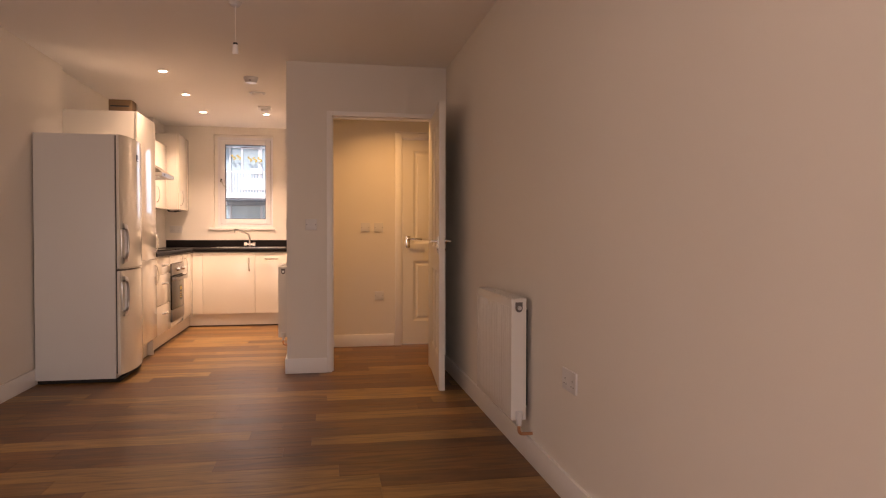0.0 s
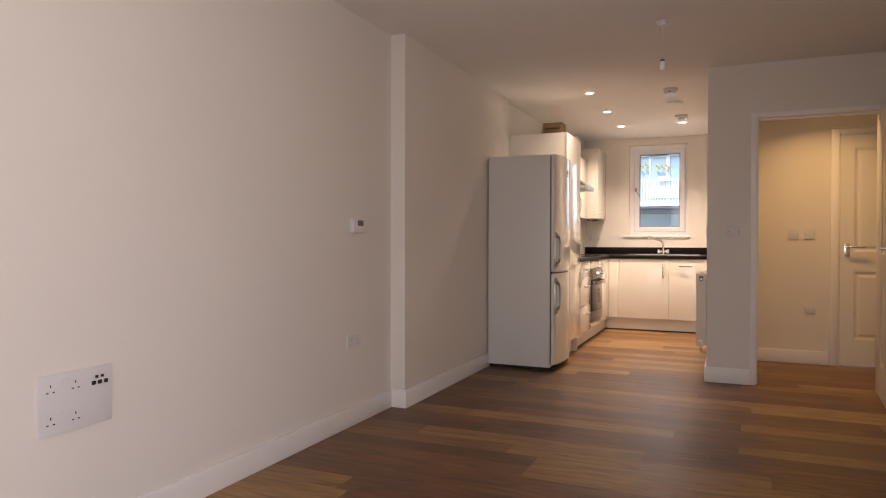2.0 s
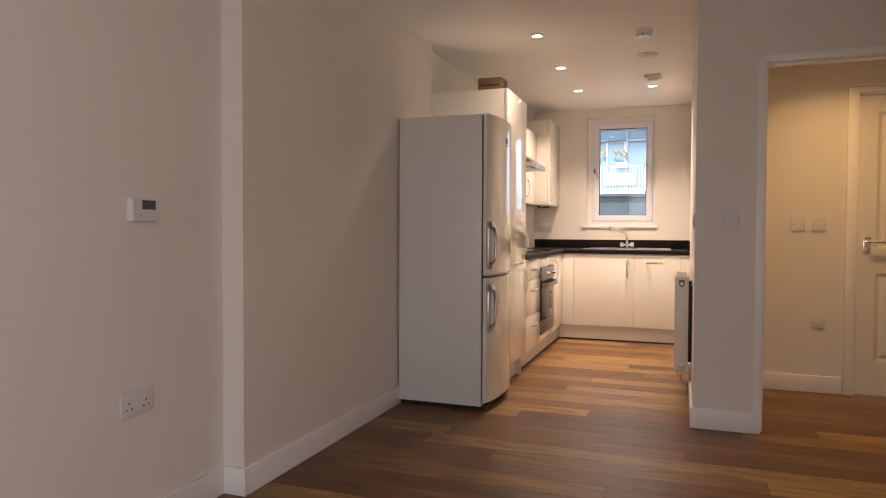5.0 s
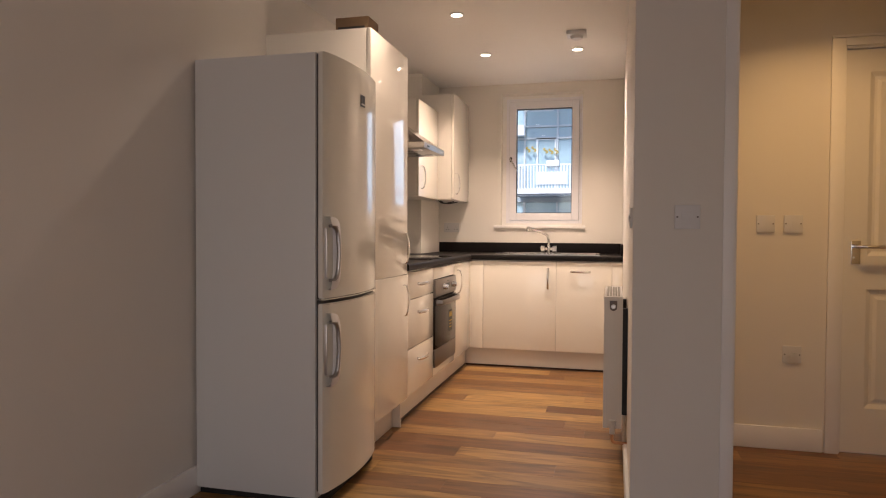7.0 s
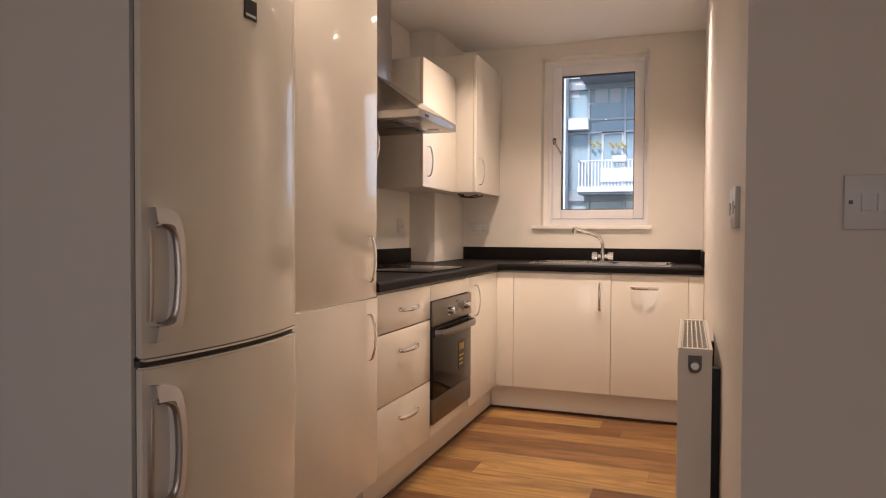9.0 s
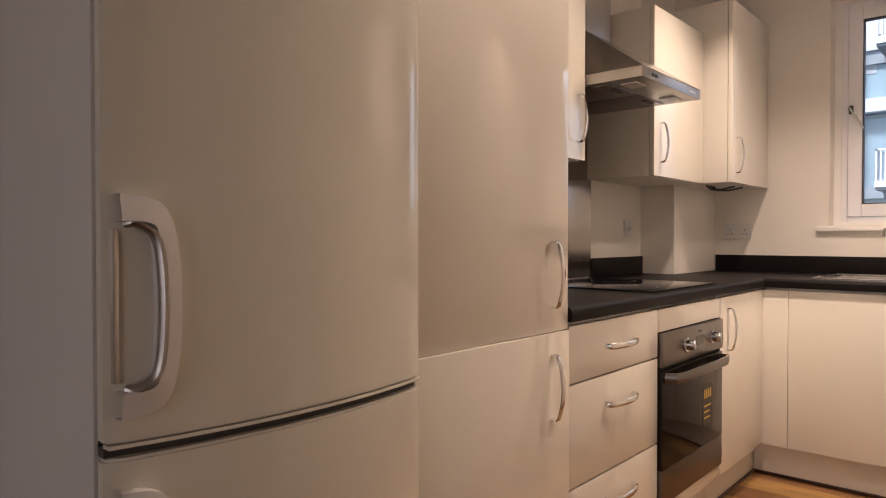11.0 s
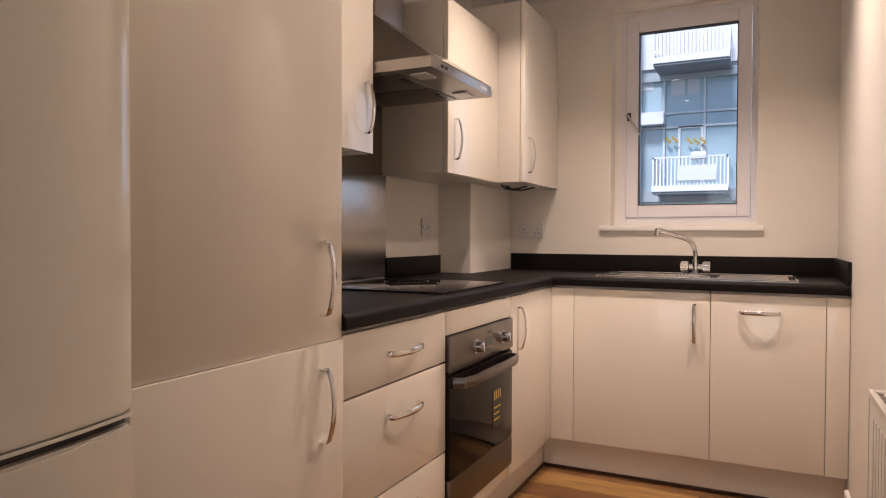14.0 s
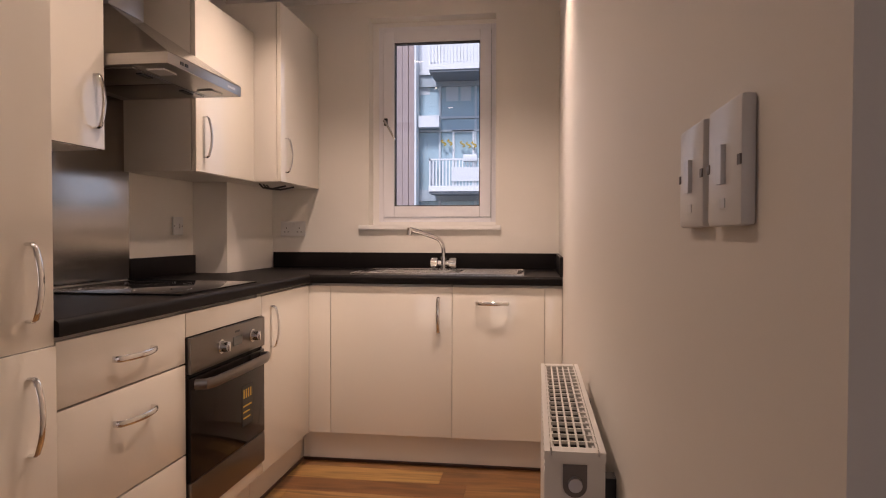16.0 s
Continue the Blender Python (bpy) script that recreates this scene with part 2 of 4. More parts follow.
# ---- setting ----
H = 2.40
XL1, XM, XL2, XR, XK = -2.108, -2.006, -2.06, 0.985, -0.258
YN, YB, YH, Y0 = 6.236, 9.605, 7.40, -1.35

structure(box("wall_west_living", (XL1 - 0.2, Y0 - 0.2, -0.02), (XL1, 4.572, H), PAINT), "off-white painted plaster wall", "wall")
structure(boxes("wall_west_kitchen", [((XL1 - 0.2, 4.572, -0.02), (XM, 6.73, H)), ((XL1 - 0.2, 6.73, -0.02), (XL2, YB, H))], PAINT), "off-white wall stepping out beside fridge", "wall")
structure(boxes("wall_east_living", [((XR, Y0 - 0.2, -0.02), (XR + 0.2, -0.30, H)), ((XR, 1.75, -0.02), (XR + 0.2, YN, H)), ((XR, -0.30, -0.02), (XR + 0.2, 1.75, 0.25)), ((XR, -0.30, 2.25), (XR + 0.2, 1.75, H))], PAINT), "off-white painted plaster wall with radiator", "wall")
structure(boxes("wall_nib", [((XK, YN, -0.02), (0.045, YN + 0.115, H)), ((0.045, YN, 2.03), (0.905, YN + 0.115, H)), ((0.905, YN, -0.02), (2.6, YN + 0.115, H))], PAINT),
          "off-white partition wall round the doorway", "wall")
structure(box("wall_kitchen_east", (XK, YN + 0.115, -0.02), (XK + 0.1, YB, H), PAINT), "off-white kitchen side wall", "wall")
structure(box("wall_hall_north", (XK + 0.1, YH, -0.02), (0.745, YH + 0.12, H), PAINT), "off-white hallway wall", "wall")
structure(boxes("wall_hall_far", [((0.745, YH, 2.03), (1.565, YH + 0.12, H)), ((1.565, YH, -0.02), (2.6, YH + 0.12, H))], PAINT), "off-white hallway wall round the door", "wall")
structure(box("wall_hall_east", (2.6, YN, -0.02), (2.7, YH + 0.12, H), PAINT), "plain hallway end wall", "wall")
WX0, WX1, WZ0, WZ1 = -1.312, -0.600, 1.15, 2.31
structure(boxes("wall_north", [((XL1 - 0.2, YB, -0.02), (WX0, YB + 0.3, H)), ((WX1, YB, -0.02), (XK + 0.3, YB + 0.3, H)),
                               ((WX0, YB, -0.02), (WX1, YB + 0.3, WZ0)), ((WX0, YB, WZ1), (WX1, YB + 0.3, H))], PAINT), "off-white kitchen wall with the window", "wall")
structure(boxes("wall_south", [((XL1 - 0.2, Y0 - 0.2, -0.02), (-1.75, Y0, H)), ((0.65, Y0 - 0.2, -0.02), (XR + 0.2, Y0, H)),
                               ((-1.75, Y0 - 0.2, 2.25), (0.65, Y0, H)), ((-1.75, Y0 - 0.2, -0.02), (0.65, Y0, 0.25))], PAINT), "off-white wall with the living room window", "wall")
structure(box("ceiling", (XL1 - 0.2, Y0 - 0.2, H), (2.7, YB + 0.3, H + 0.15), CEIL), "white painted plaster ceiling", "ceiling")
floor = structure(box("floor", (XL1 - 0.2, Y0 - 0.2, -0.1), (2.7, YB + 0.3, -0.008), SUB), "brown oak plank floor", "floor")

SK = 0.015


def skirting(runs):
    for lo, hi in runs:
        structure(box("baseboard", lo, hi, TRIM, bevel=0.004), "white painted skirting board", "baseboard")


skirting([((XL1, Y0, 0), (XL1 + SK, 4.557, 0.115)), ((XL1, 4.557, 0), (XM + SK, 4.572, 0.115)), ((XM, 4.572, 0), (XM + SK, 6.72, 0.115)),
          ((XR - SK, Y0, 0), (XR, YN - SK, 0.115)), ((XK - SK, YN - SK, 0), (0.045, YN, 0.115)), ((XK - SK, YN, 0), (XK, 9.0, 0.115)),
          ((XK + 0.1, YH - SK, 0), (0.69, YH, 0.115)), ((1.62, YH - SK, 0), (2.6, YH, 0.115)), ((0.95, YN - SK, 0), (XR - SK, YN, 0.115))])

# doorway lining
structure(boxes("door_1_lining", [((0.045, YN - 0.006, 0), (0.085, YN + 0.125, 2.03)), ((0.865, YN - 0.006, 0), (0.905, YN + 0.125, 2.03)),
                                  ((0.085, YN - 0.006, 1.995), (0.865, YN + 0.125, 2.03)), ((0.085, YN + 0.045, 0), (0.098, YN + 0.085, 1.995)),
                                  ((0.098, YN + 0.045, 1.982), (0.865, YN + 0.085, 1.995))], TRIM, bevel=0.002), "white painted doorway lining", "door frame")
structure(boxes("door_2_frame", [((0.70, YH - 0.018, 0), (0.762, YH, 2.05)), ((1.548, YH - 0.018, 0), (1.61, YH, 2.05)), ((0.70, YH - 0.018, 2.052), (1.61, YH, 2.11 - 0.045)),
                                 ((0.745, YH, 0), (0.771, YH + 0.1, 2.03)), ((1.539, YH, 0), (1.565, YH + 0.1, 2.03)), ((0.771, YH, 2.0), (1.539, YH + 0.1, 2.03)),
                                 ((0.762, YH - 0.017, 2.012), (1.548, YH, 2.05))], TRIM, bevel=0.003), "white painted door surround", "door frame")


def lever(parent, y, sign, x, z, reach):
    """Lever handle on its backplate with the keyhole boss; sign: the side of the leaf that it stands on."""
    bm = bmesh.new()
    add_box(bm, (x - 0.021, min(y, y + sign * 0.005), z - 0.085), (x + 0.021, max(y, y + sign * 0.005), z + 0.030), 0.002)
    add_cyl(bm, (x, y, z), (x, y + sign * 0.010, z), 0.018)
    add_tube(bm, [(x, y + sign * 0.006, z), (x, y + sign * 0.045, z), (x + 0.02 * reach, y + sign * 0.052, z), (x + 0.13 * reach, y + sign * 0.05, z)], 0.009, 0.009)
    add_cyl(bm, (x, y, z - 0.055), (x, y + sign * 0.012, z - 0.055), 0.009)
    ob = finish("handle", bm, CHROME, parent, smooth=True)
    return tagged(ob, "polished chrome lever handle")


def panel_leaf(parent, w, h, t):
    """A four-panel moulded leaf, hinge at x = 0, standing along +x, its face at y = 0."""
    bm = bmesh.new()
    add_box(bm, (0, 0.012, 0.006), (w, t - 0.012, h), 0.0)
    cols = [(0.105, w / 2 - 0.04), (w / 2 + 0.04, w - 0.105)]
    rows = [(0.23, 0.82), (0.985, h - 0.11)]
    xs = [0, cols[0][0], cols[0][1], cols[1][0], cols[1][1], w]
    zs = [0.006, rows[0][0], rows[0][1], rows[1][0], rows[1][1], h]
    for face, s in ((0.0, 1), (t, -1)):
        for i in range(5):
            for k in range(5):
                if i in (1, 3) and k in (1, 3):
                    # moulding: a slope down, a flat, and a raised field
                    rings = []
                    for inset, depth in ((0.0, 0.0), (0.022, 0.0105), (0.034, 0.0105), (0.05, 0.004)):
                        y = face + s * depth
                        rings.append([bm.verts.new(p) for p in ((xs[i] + inset, y, zs[k] + inset), (xs[i + 1] - inset, y, zs[k] + inset),
                                                                (xs[i + 1] - inset, y, zs[k + 1] - inset), (xs[i] + inset, y, zs[k + 1] - inset))])
                    for p, q in zip(rings, rings[1:]):
                        for e in range(4):
                            bm.faces.new((p[e], p[(e + 1) % 4], q[(e + 1) % 4], q[e]))
                    bm.faces.new(rings[-1])
                    continue
                add_box(bm, (xs[i], min(face, face + s * 0.0125), zs[k]), (xs[i + 1], max(face, face + s * 0.0125), zs[k + 1]))
    return finish("leaf", bm, DOORP, parent)


hall_door = thing("door", (0.773, YH + 0.012, 0), "closed cream four-panel moulded hallway door", "door")
panel_leaf(hall_door, 0.764, 1.995, 0.04).matrix_parent_inverse = Matrix()
lever(hall_door, YH + 0.012, -1, 0.828, 1.03, 1)
open_door = thing("door", (0.862, YN - 0.012, 0), "white four-panel door standing open into living room", "door")
open_leaf = panel_leaf(open_door, 0.764, 1.985, 0.04)
open_leaf.matrix_parent_inverse = Matrix()
lever(open_door, YN - 0.012, -1, 0.862 + 0.70, 1.03, -1)
lever(open_door, YN + 0.028, 1, 0.862 + 0.70, 1.03, -1)
open_door.rotation_euler = (0, 0, radians(-95))

# ---- windows ----


def window(name, x0, x1, z0, z1, y, label, mid=(), inside=-1):
    """A casement: outer frame, sash and pane; inside: the side towards the room."""
    w = thing(name, ((x0 + x1) / 2, y, z0), label, "window")
    w["kind"] = "structure"
    f, d = 0.028, 0.07
    boxes("frame", [((x0, y, z0), (x0 + f, y + d, z1)), ((x1 - f, y, z0), (x1, y + d, z1)), ((x0 + f, y, z0), (x1 - f, y + d, z0 + f)), ((x0 + f, y, z1 - f), (x1 - f, y + d, z1))], PVC, w, bevel=0.003)
    edges = [x0 + f, *mid, x1 - f]
    for a, b in zip(edges, edges[1:]):
        a, b, c, e, s = a + 0.002, b - 0.002, z0 + f + 0.002, z1 - f - 0.002, 0.062
        sy = y - 0.012 if inside < 0 else y + 0.022
        boxes("sash", [((a, sy, c), (a + s, sy + 0.06, e)), ((b - s, sy, c), (b, sy + 0.06, e)), ((a + s, sy, c), (b - s, sy + 0.06, c + s)), ((a + s, sy, e - s), (b - s, sy + 0.06, e))], PVC, w, bevel=0.005)
        boxes("seal", [((a + s, sy + 0.012, c + s), (a + s + 0.005, sy + 0.05, e - s)), ((b - s - 0.005, sy + 0.012, c + s), (b - s, sy + 0.05, e - s)),
                       ((a + s, sy + 0.012, c + s), (b - s, sy + 0.05, c + s + 0.005)), ((a + s, sy + 0.012, e - s - 0.005), (b - s, sy + 0.05, e - s))], GASKET, w)
        pane = box("pane", (a + s + 0.004, sy + 0.026, c + s + 0.004), (b - s - 0.004, sy + 0.030, e - s - 0.004), GLASS, w)
        pane.visible_shadow = False
    return w


kitchen_window = window("window_1", WX0 + 0.032, WX1 - 0.004, WZ0 + 0.022, WZ1 - 0.022, YB + 0.105, "white uPVC kitchen window, closed")
bm = bmesh.new()
add_box(bm, (-1.245, YB + 0.080, 1.722), (-1.225, YB + 0.094, 1.766), 0.005)
add_cyl(bm, (-1.235, YB + 0.085, 1.745), (-1.235, YB + 0.055, 1.745), 0.009)
tagged(finish("handle_base", bm, DARKP, kitchen_window, smooth=True), "black window handle base")
tube("handle", [(-1.235, YB + 0.056, 1.748), (-1.228, YB + 0.050, 1.735), (-1.175, YB + 0.052, 1.640)], 0.006, CHROME, kitchen_window)
structure(boxes("window_1_reveal", [((WX0 - 0.02, YB + 0.100, WZ0 - 0.02), (WX0 + 0.033, YB + 0.17, WZ1 + 0.02)), ((WX1 - 0.005, YB + 0.100, WZ0 - 0.02), (WX1 + 0.02, YB + 0.17, WZ1 + 0.02)),
                                    ((WX0 + 0.033, YB + 0.100, WZ1 - 0.023), (WX1 - 0.005, YB + 0.17, WZ1 + 0.02)), ((WX0 + 0.033, YB + 0.100, WZ0 - 0.02), (WX1 - 0.005, YB + 0.17, WZ0 + 0.023))], TRIM), "white window surround inside the reveal", "window trim")
structure(box("window_1_sill", (WX0 - 0.055, YB - 0.03, WZ0 - 0.022), (WX1 + 0.03, YB + 0.11, WZ0 + 0.004), TRIM, bevel=0.006), "white painted window board", "window sill")
window("window_2", -1.748, 0.648, 0.252, 2.248, Y0 - 0.12, "white framed living room window", mid=(-0.55,), inside=1)

# unseen side window, added to house the fill lamp for the west wall
side = window("added_window_3", XR + 0.1 - 1.023, XR + 0.1 + 1.023, 0.252, 2.248, 0.725, "unseen white framed side window, added for light", mid=(XR + 0.1,))
side.rotation_euler = (0, 0, radians(-90))

# ---- kitchen units ----
XF, YF = -1.455, 9.01
DT = 0.019


def bow_handle(parent, p, along, out, length=0.165, stand=0.034):
    """A bowed chrome pull centred on p."""
    p, a, o = Vector(p), Vector(along), Vector(out)
    pts = [p - a * length * 0.5, p - a * length * 0.5 + o * 0.014, p - a * length * 0.47 + o * 0.02]
    for i in range(1, 10):
        u = -0.47 + 0.94 * i / 10
        pts.append(p + a * length * u + o * (0.02 + (stand - 0.02) * (1 - (u / 0.47) ** 2)))
    pts += [p + a * length * 0.47 + o * 0.02, p + a * length * 0.5 + o * 0.014, p + a * length * 0.5]
    bm = bmesh.new()
    add_tube(bm, pts, 0.0042, 0.0088, n=12, up=a.cross(o) * -1)
    return tagged(finish("handle", bm, CHROME, parent, smooth=True), "chrome bow handle")


OX, OY, UPZ = (1, 0, 0), (0, -1, 0), (0, 0, 1)

# tall larder unit
tall = thing("tall_cabinet", (-1.75, 7.01, 0), "tall gloss cream larder cabinet with two doors", "cabinet")
box("body", (XL2 + 0.005, 6.722, 0.15), (XF - DT - 0.002, 7.308, 2.062), CREAM, tall, bevel=0.002)
for z0, z1, hz in ((0.8535, 2.062, 1.0), (0.15, 0.852, 0.712)):
    d = box("door", (XF - DT, 6.722, z0), (XF + 0.005 * (z0 < 0.5), 7.308, z1), CREAM, tall, bevel=0.002)
    bow_handle(tall, (XF + 0.003, 7.226, hz), UPZ, OX)
box("plinth", (XL2 + 0.02, 6.73, 0), (XF - 0.06, 7.30, 0.149), PLINTH, tall)
box("end_panel", (XF - 0.058, 7.225, 0.003), (XF - 0.012, 7.243, 0.149), PLINTH, tall)

# drawers
drawers = thing("drawer_cabinet", (-1.75, 7.59, 0), "gloss cream three-drawer base cabinet", "cabinet")
box("body", (XL2 + 0.005, 7.312, 0.15), (XF - DT - 0.002, 7.872, 0.868), CARC, drawers)
for z0, z1, hz in ((0.703, 0.858, 0.782), (0.420, 0.698, 0.614), (0.152, 0.415, 0.335)):
    box("drawer_front", (XF - DT, 7.314, z0), (XF, 7.872, z1), CREAM, drawers, bevel=0.002)
    bow_handle(drawers, (XF, 7.602, hz), (0, 1, 0), OX, length=0.17)
box("plinth", (XL2 + 0.02, 7.31, 0), (XF - 0.055, 7.874, 0.149), PLINTH, drawers)

# oven housing and oven
housing = thing("oven_housing", (-1.75, 8.16, 0), "gloss cream housing round the built-in oven", "cabinet")
each("shelf", [((XL2 + 0.005, 7.876, 0.15), (XF - 0.03, 8.452, 0.19)), ((XL2 + 0.005, 7.876, 0.79), (XF - 0.03, 8.452, 0.868))], CARC, housing)
box("filler", (XF - DT, 7.876, 0.782), (XF, 8.452, 0.858), CREAM, housing, bevel=0.002)
box("lower_filler", (XF - DT, 7.876, 0.152), (XF, 8.452, 0.203), CREAM, housing, bevel=0.002)
box("plinth", (XL2 + 0.02, 7.876, 0), (XF - 0.055, 8.452, 0.149), PLINTH, housing)
oven = thing("oven", (-1.70, 8.163, 0.192), "built-in steel oven with dark glass door", "oven")
box("body", (XL2 + 0.05, 7.882, 0.206), (XF - 0.004, 8.446, 0.778), DARK, oven)
box("control_panel", (XF - 0.003, 7.880, 0.665), (XF + 0.014, 8.448, 0.778), OVENS, oven, bevel=0.003)
box("glass_door", (XF - 0.003, 7.880, 0.325), (XF + 0.012, 8.448, 0.652), OVENG, oven, bevel=0.003)
box("lower_panel", (XF - 0.003, 7.880, 0.206), (XF + 0.012, 8.448, 0.322), OVENS, oven, bevel=0.003)
boxes("vent_gap", [((XF - 0.003, 7.885, 0.653), (XF + 0.002, 8.443, 0.664))], DARK, oven)
bm = bmesh.new()
add_tube(bm, [(XF + 0.010, 7.91, 0.628), (XF + 0.045, 7.918, 0.630), (XF + 0.056, 7.96, 0.630), (XF + 0.058, 8.163, 0.630), (XF + 0.056, 8.366, 0.630), (XF + 0.045, 8.408, 0.630), (XF + 0.010, 8.416, 0.628)], 0.008, 0.018)
finish("handle", bm, OVENS, oven, smooth=True)
for ky in (8.075, 8.325):
    bm = bmesh.new()
    add_cyl(bm, (XF + 0.014, ky, 0.722), (XF + 0.020, ky, 0.722), 0.024)
    add_cyl(bm, (XF + 0.020, ky, 0.722), (XF + 0.044, ky, 0.722), 0.020, 0.017)
    add_box(bm, (XF + 0.040, ky - 0.0035, 0.706), (XF + 0.049, ky + 0.0035, 0.738), 0.001)
    finish("knob", bm, CHROME, oven, smooth=True)
box("display", (XF + 0.0145, 8.170, 0.706), (XF + 0.016, 8.238, 0.738), SCREEN, oven)
box("mark", (XF + 0.0145, 8.185, 0.752), (XF + 0.0155, 8.222, 0.759), DARKP, oven)
bm = bmesh.new()
add_box(bm, (XF + 0.0125, 8.245, 0.395), (XF + 0.0132, 8.335, 0.545))
tagged(finish("sticker", bm, DARKP, oven), "black energy sticker")
boxes("sticker_print", [((XF + 0.0133, 8.254 + 0.019 * i, 0.497), (XF + 0.0138, 8.264 + 0.019 * i, 0.530)) for i in range(4)] +
      [((XF + 0.0133, 8.252, 0.465 - 0.022 * i), (XF + 0.0138, 8.252 + w, 0.471 - 0.022 * i)) for i, w in enumerate((0.07, 0.055, 0.06))], YELLOW, oven)

# corner and sink run
corner = thing("corner_cabinet", (-1.75, 8.73, 0), "gloss cream corner base cabinet with one door", "cabinet")
box("body", (XL2 + 0.005, 8.456, 0.15), (XF - DT - 0.002, YB - 0.01, 0.868), CARC, corner)
box("door", (XF - DT, 8.456, 0.152), (XF, YF - 0.002, 0.858), CREAM, corner, bevel=0.002)
bow_handle(corner, (XF, 8.545, 0.725), UPZ, OX)
box("plinth", (XL2 + 0.02, 8.456, 0), (XF - 0.055, YB - 0.02, 0.149), PLINTH, corner)
box("corner_post", (XF - 0.018, YF, 0.152), (-1.3508, YF + DT, 0.858), CREAM, corner, bevel=0.002)
sinkcab = thing("sink_cabinet", (-1.06, 9.3, 0), "gloss cream sink cabinet with one door", "cabinet")
box("body", (-1.448, YF + DT + 0.002, 0.15), (-0.772, YB - 0.01, 0.868), CARC, sinkcab)
box("door", (-1.349, YF, 0.152), (-0.7662, YF + DT, 0.858), CREAM, sinkcab, bevel=0.002)
bow_handle(sinkcab, (-0.828, YF, 0.727), UPZ, OY)
box("plinth", (-1.505, YF + 0.058, 0), (XK - 0.001, YF + 0.076, 0.149), PLINTH, sinkcab)
washer = thing("appliance_cabinet", (-0.55, 9.3, 0), "gloss cream integrated appliance door", "cabinet")
box("body", (-0.764, YF + DT + 0.002, 0.15), (-0.262, YB - 0.01, 0.868), CARC, washer)
box("door", (-0.7642, YF, 0.152), (-0.3408, YF + DT, 0.858), CREAM, washer, bevel=0.002)
bow_handle(washer, (-0.578, YF, 0.785), (1, 0, 0), OY, length=0.15)
box("filler", (-0.339, YF, 0.152), (XK - 0.002, YF + DT, 0.858), CREAM, washer, bevel=0.002)

# dark brown strip standing in for the shade where the plinths meet the floor
PLINTH_SHADE = material("plinth_shade_brown", (0.045, 0.018, 0.010), 0.45, amount=0.2, scale=12)
structure(boxes("trim_plinth_shade", [((XF - 0.054, 7.31, 0), (XF - 0.044, YF + 0.048, 0.013)), ((XF - 0.054, YF + 0.048, 0), (XK - 0.002, YF + 0.057, 0.013))], PLINTH_SHADE, bevel=0.004),
          "dark brown strip for the shade under the cabinet plinths", "trim")

# worktop: an L with a round front edge
worktop = thing("worktop", (-1.7, 8.4, 0.87), "matt black laminate worktop with upstands", "worktop")
XE, YE = -1.445, 8.996
SX0, SX1, SY0, SY1 = -1.22, -0.80, 9.075, 9.42
bm = bmesh.new()
add_box(bm, (XL2 + 0.002, 7.312, 0.870), (XE - 0.02, YB - 0.002, 0.910))
add_prism(bm, [(XE - 0.02 + 0.02 * math.sin(a) if z > 0.89 else XE - 0.004 * (z < 0.872), z) for a, z in
               [(0, 0.910), (0.5, 0.909), (1.0, 0.905), (1.4, 0.898), (1.57, 0.892)]] + [(XE, 0.874), (XE - 0.004, 0.870), (XE - 0.02, 0.870)], 1, 7.312, YE + 0.02)
tagged(finish("left_run", bm, WORKTOP, worktop, smooth=True), "")
bm = bmesh.new()
for lo, hi in (((XE - 0.02, YE + 0.02), (SX0, YB - 0.002)), ((SX1, YE + 0.02), (XK - 0.002, YB - 0.002)), ((SX0, YE + 0.02), (SX1, SY0)), ((SX0, SY1), (SX1, YB - 0.002))):
    add_box(bm, (lo[0], lo[1], 0.870), (hi[0], hi[1], 0.910))
prof = [(YE + 0.02 - 0.02 * math.sin(a), z) for a, z in [(0, 0.910), (0.5, 0.909), (1.0, 0.905), (1.4, 0.898), (1.57, 0.892)]]
add_prism(bm, prof + [(YE, 0.874), (YE + 0.004, 0.870), (YE + 0.02, 0.870)], 0, XE - 0.004, XK - 0.002)
finish("sink_run", bm, WORKTOP, worktop, smooth=True)
each("upstand", [((XL2, 8.502, 0.911), (XL2 + 0.015, 9.033, 1.0)), ((-1.872, YB - 0.015, 0.911), (XK, YB, 1.0)), ((XK - 0.015, YE + 0.005, 0.911), (XK, YB - 0.015, 1.0))], UPSTAND, worktop, bevel=0.002)

# boxed pipe in the corner, from worktop to ceiling
structure(box("wall_pipe_boxing", (XL2, 9.035, 0.911), (-1.882, YB, H), PAINT), "painted boxed-in pipe in the corner", "wall")

hob = thing("hob", (-1.71, 8.17, 0.911), "black ceramic glass hob set in the worktop", "hob")
box("glass", (-1.975, 7.885, 0.9112), (-1.475, 8.452, 0.917), HOB, hob, bevel=0.002)
for cx, cy, r in ((-1.84, 8.03, 0.075), (-1.84, 8.31, 0.09), (-1.62, 8.03, 0.09), (-1.62, 8.31, 0.075)):
    bm = bmesh.new()
    rings = [[bm.verts.new((cx + q * math.cos(2 * math.pi * i / 48), cy + q * math.sin(2 * math.pi * i / 48), 0.9174)) for i in range(48)] for q in (r, r - 0.002)]
    for i in range(48):
        bm.faces.new((rings[0][i], rings[0][(i + 1) % 48], rings[1][(i + 1) % 48], rings[1][i]))
    finish("ring_mark", bm, GREYP, hob)
splash = box("splashback", (XL2 + 0.001, 7.88, 0.918), (XL2 + 0.010, 8.50, 1.66), STEELH)
tagged(splash, "brushed steel splashback behind the hob", "splashback")

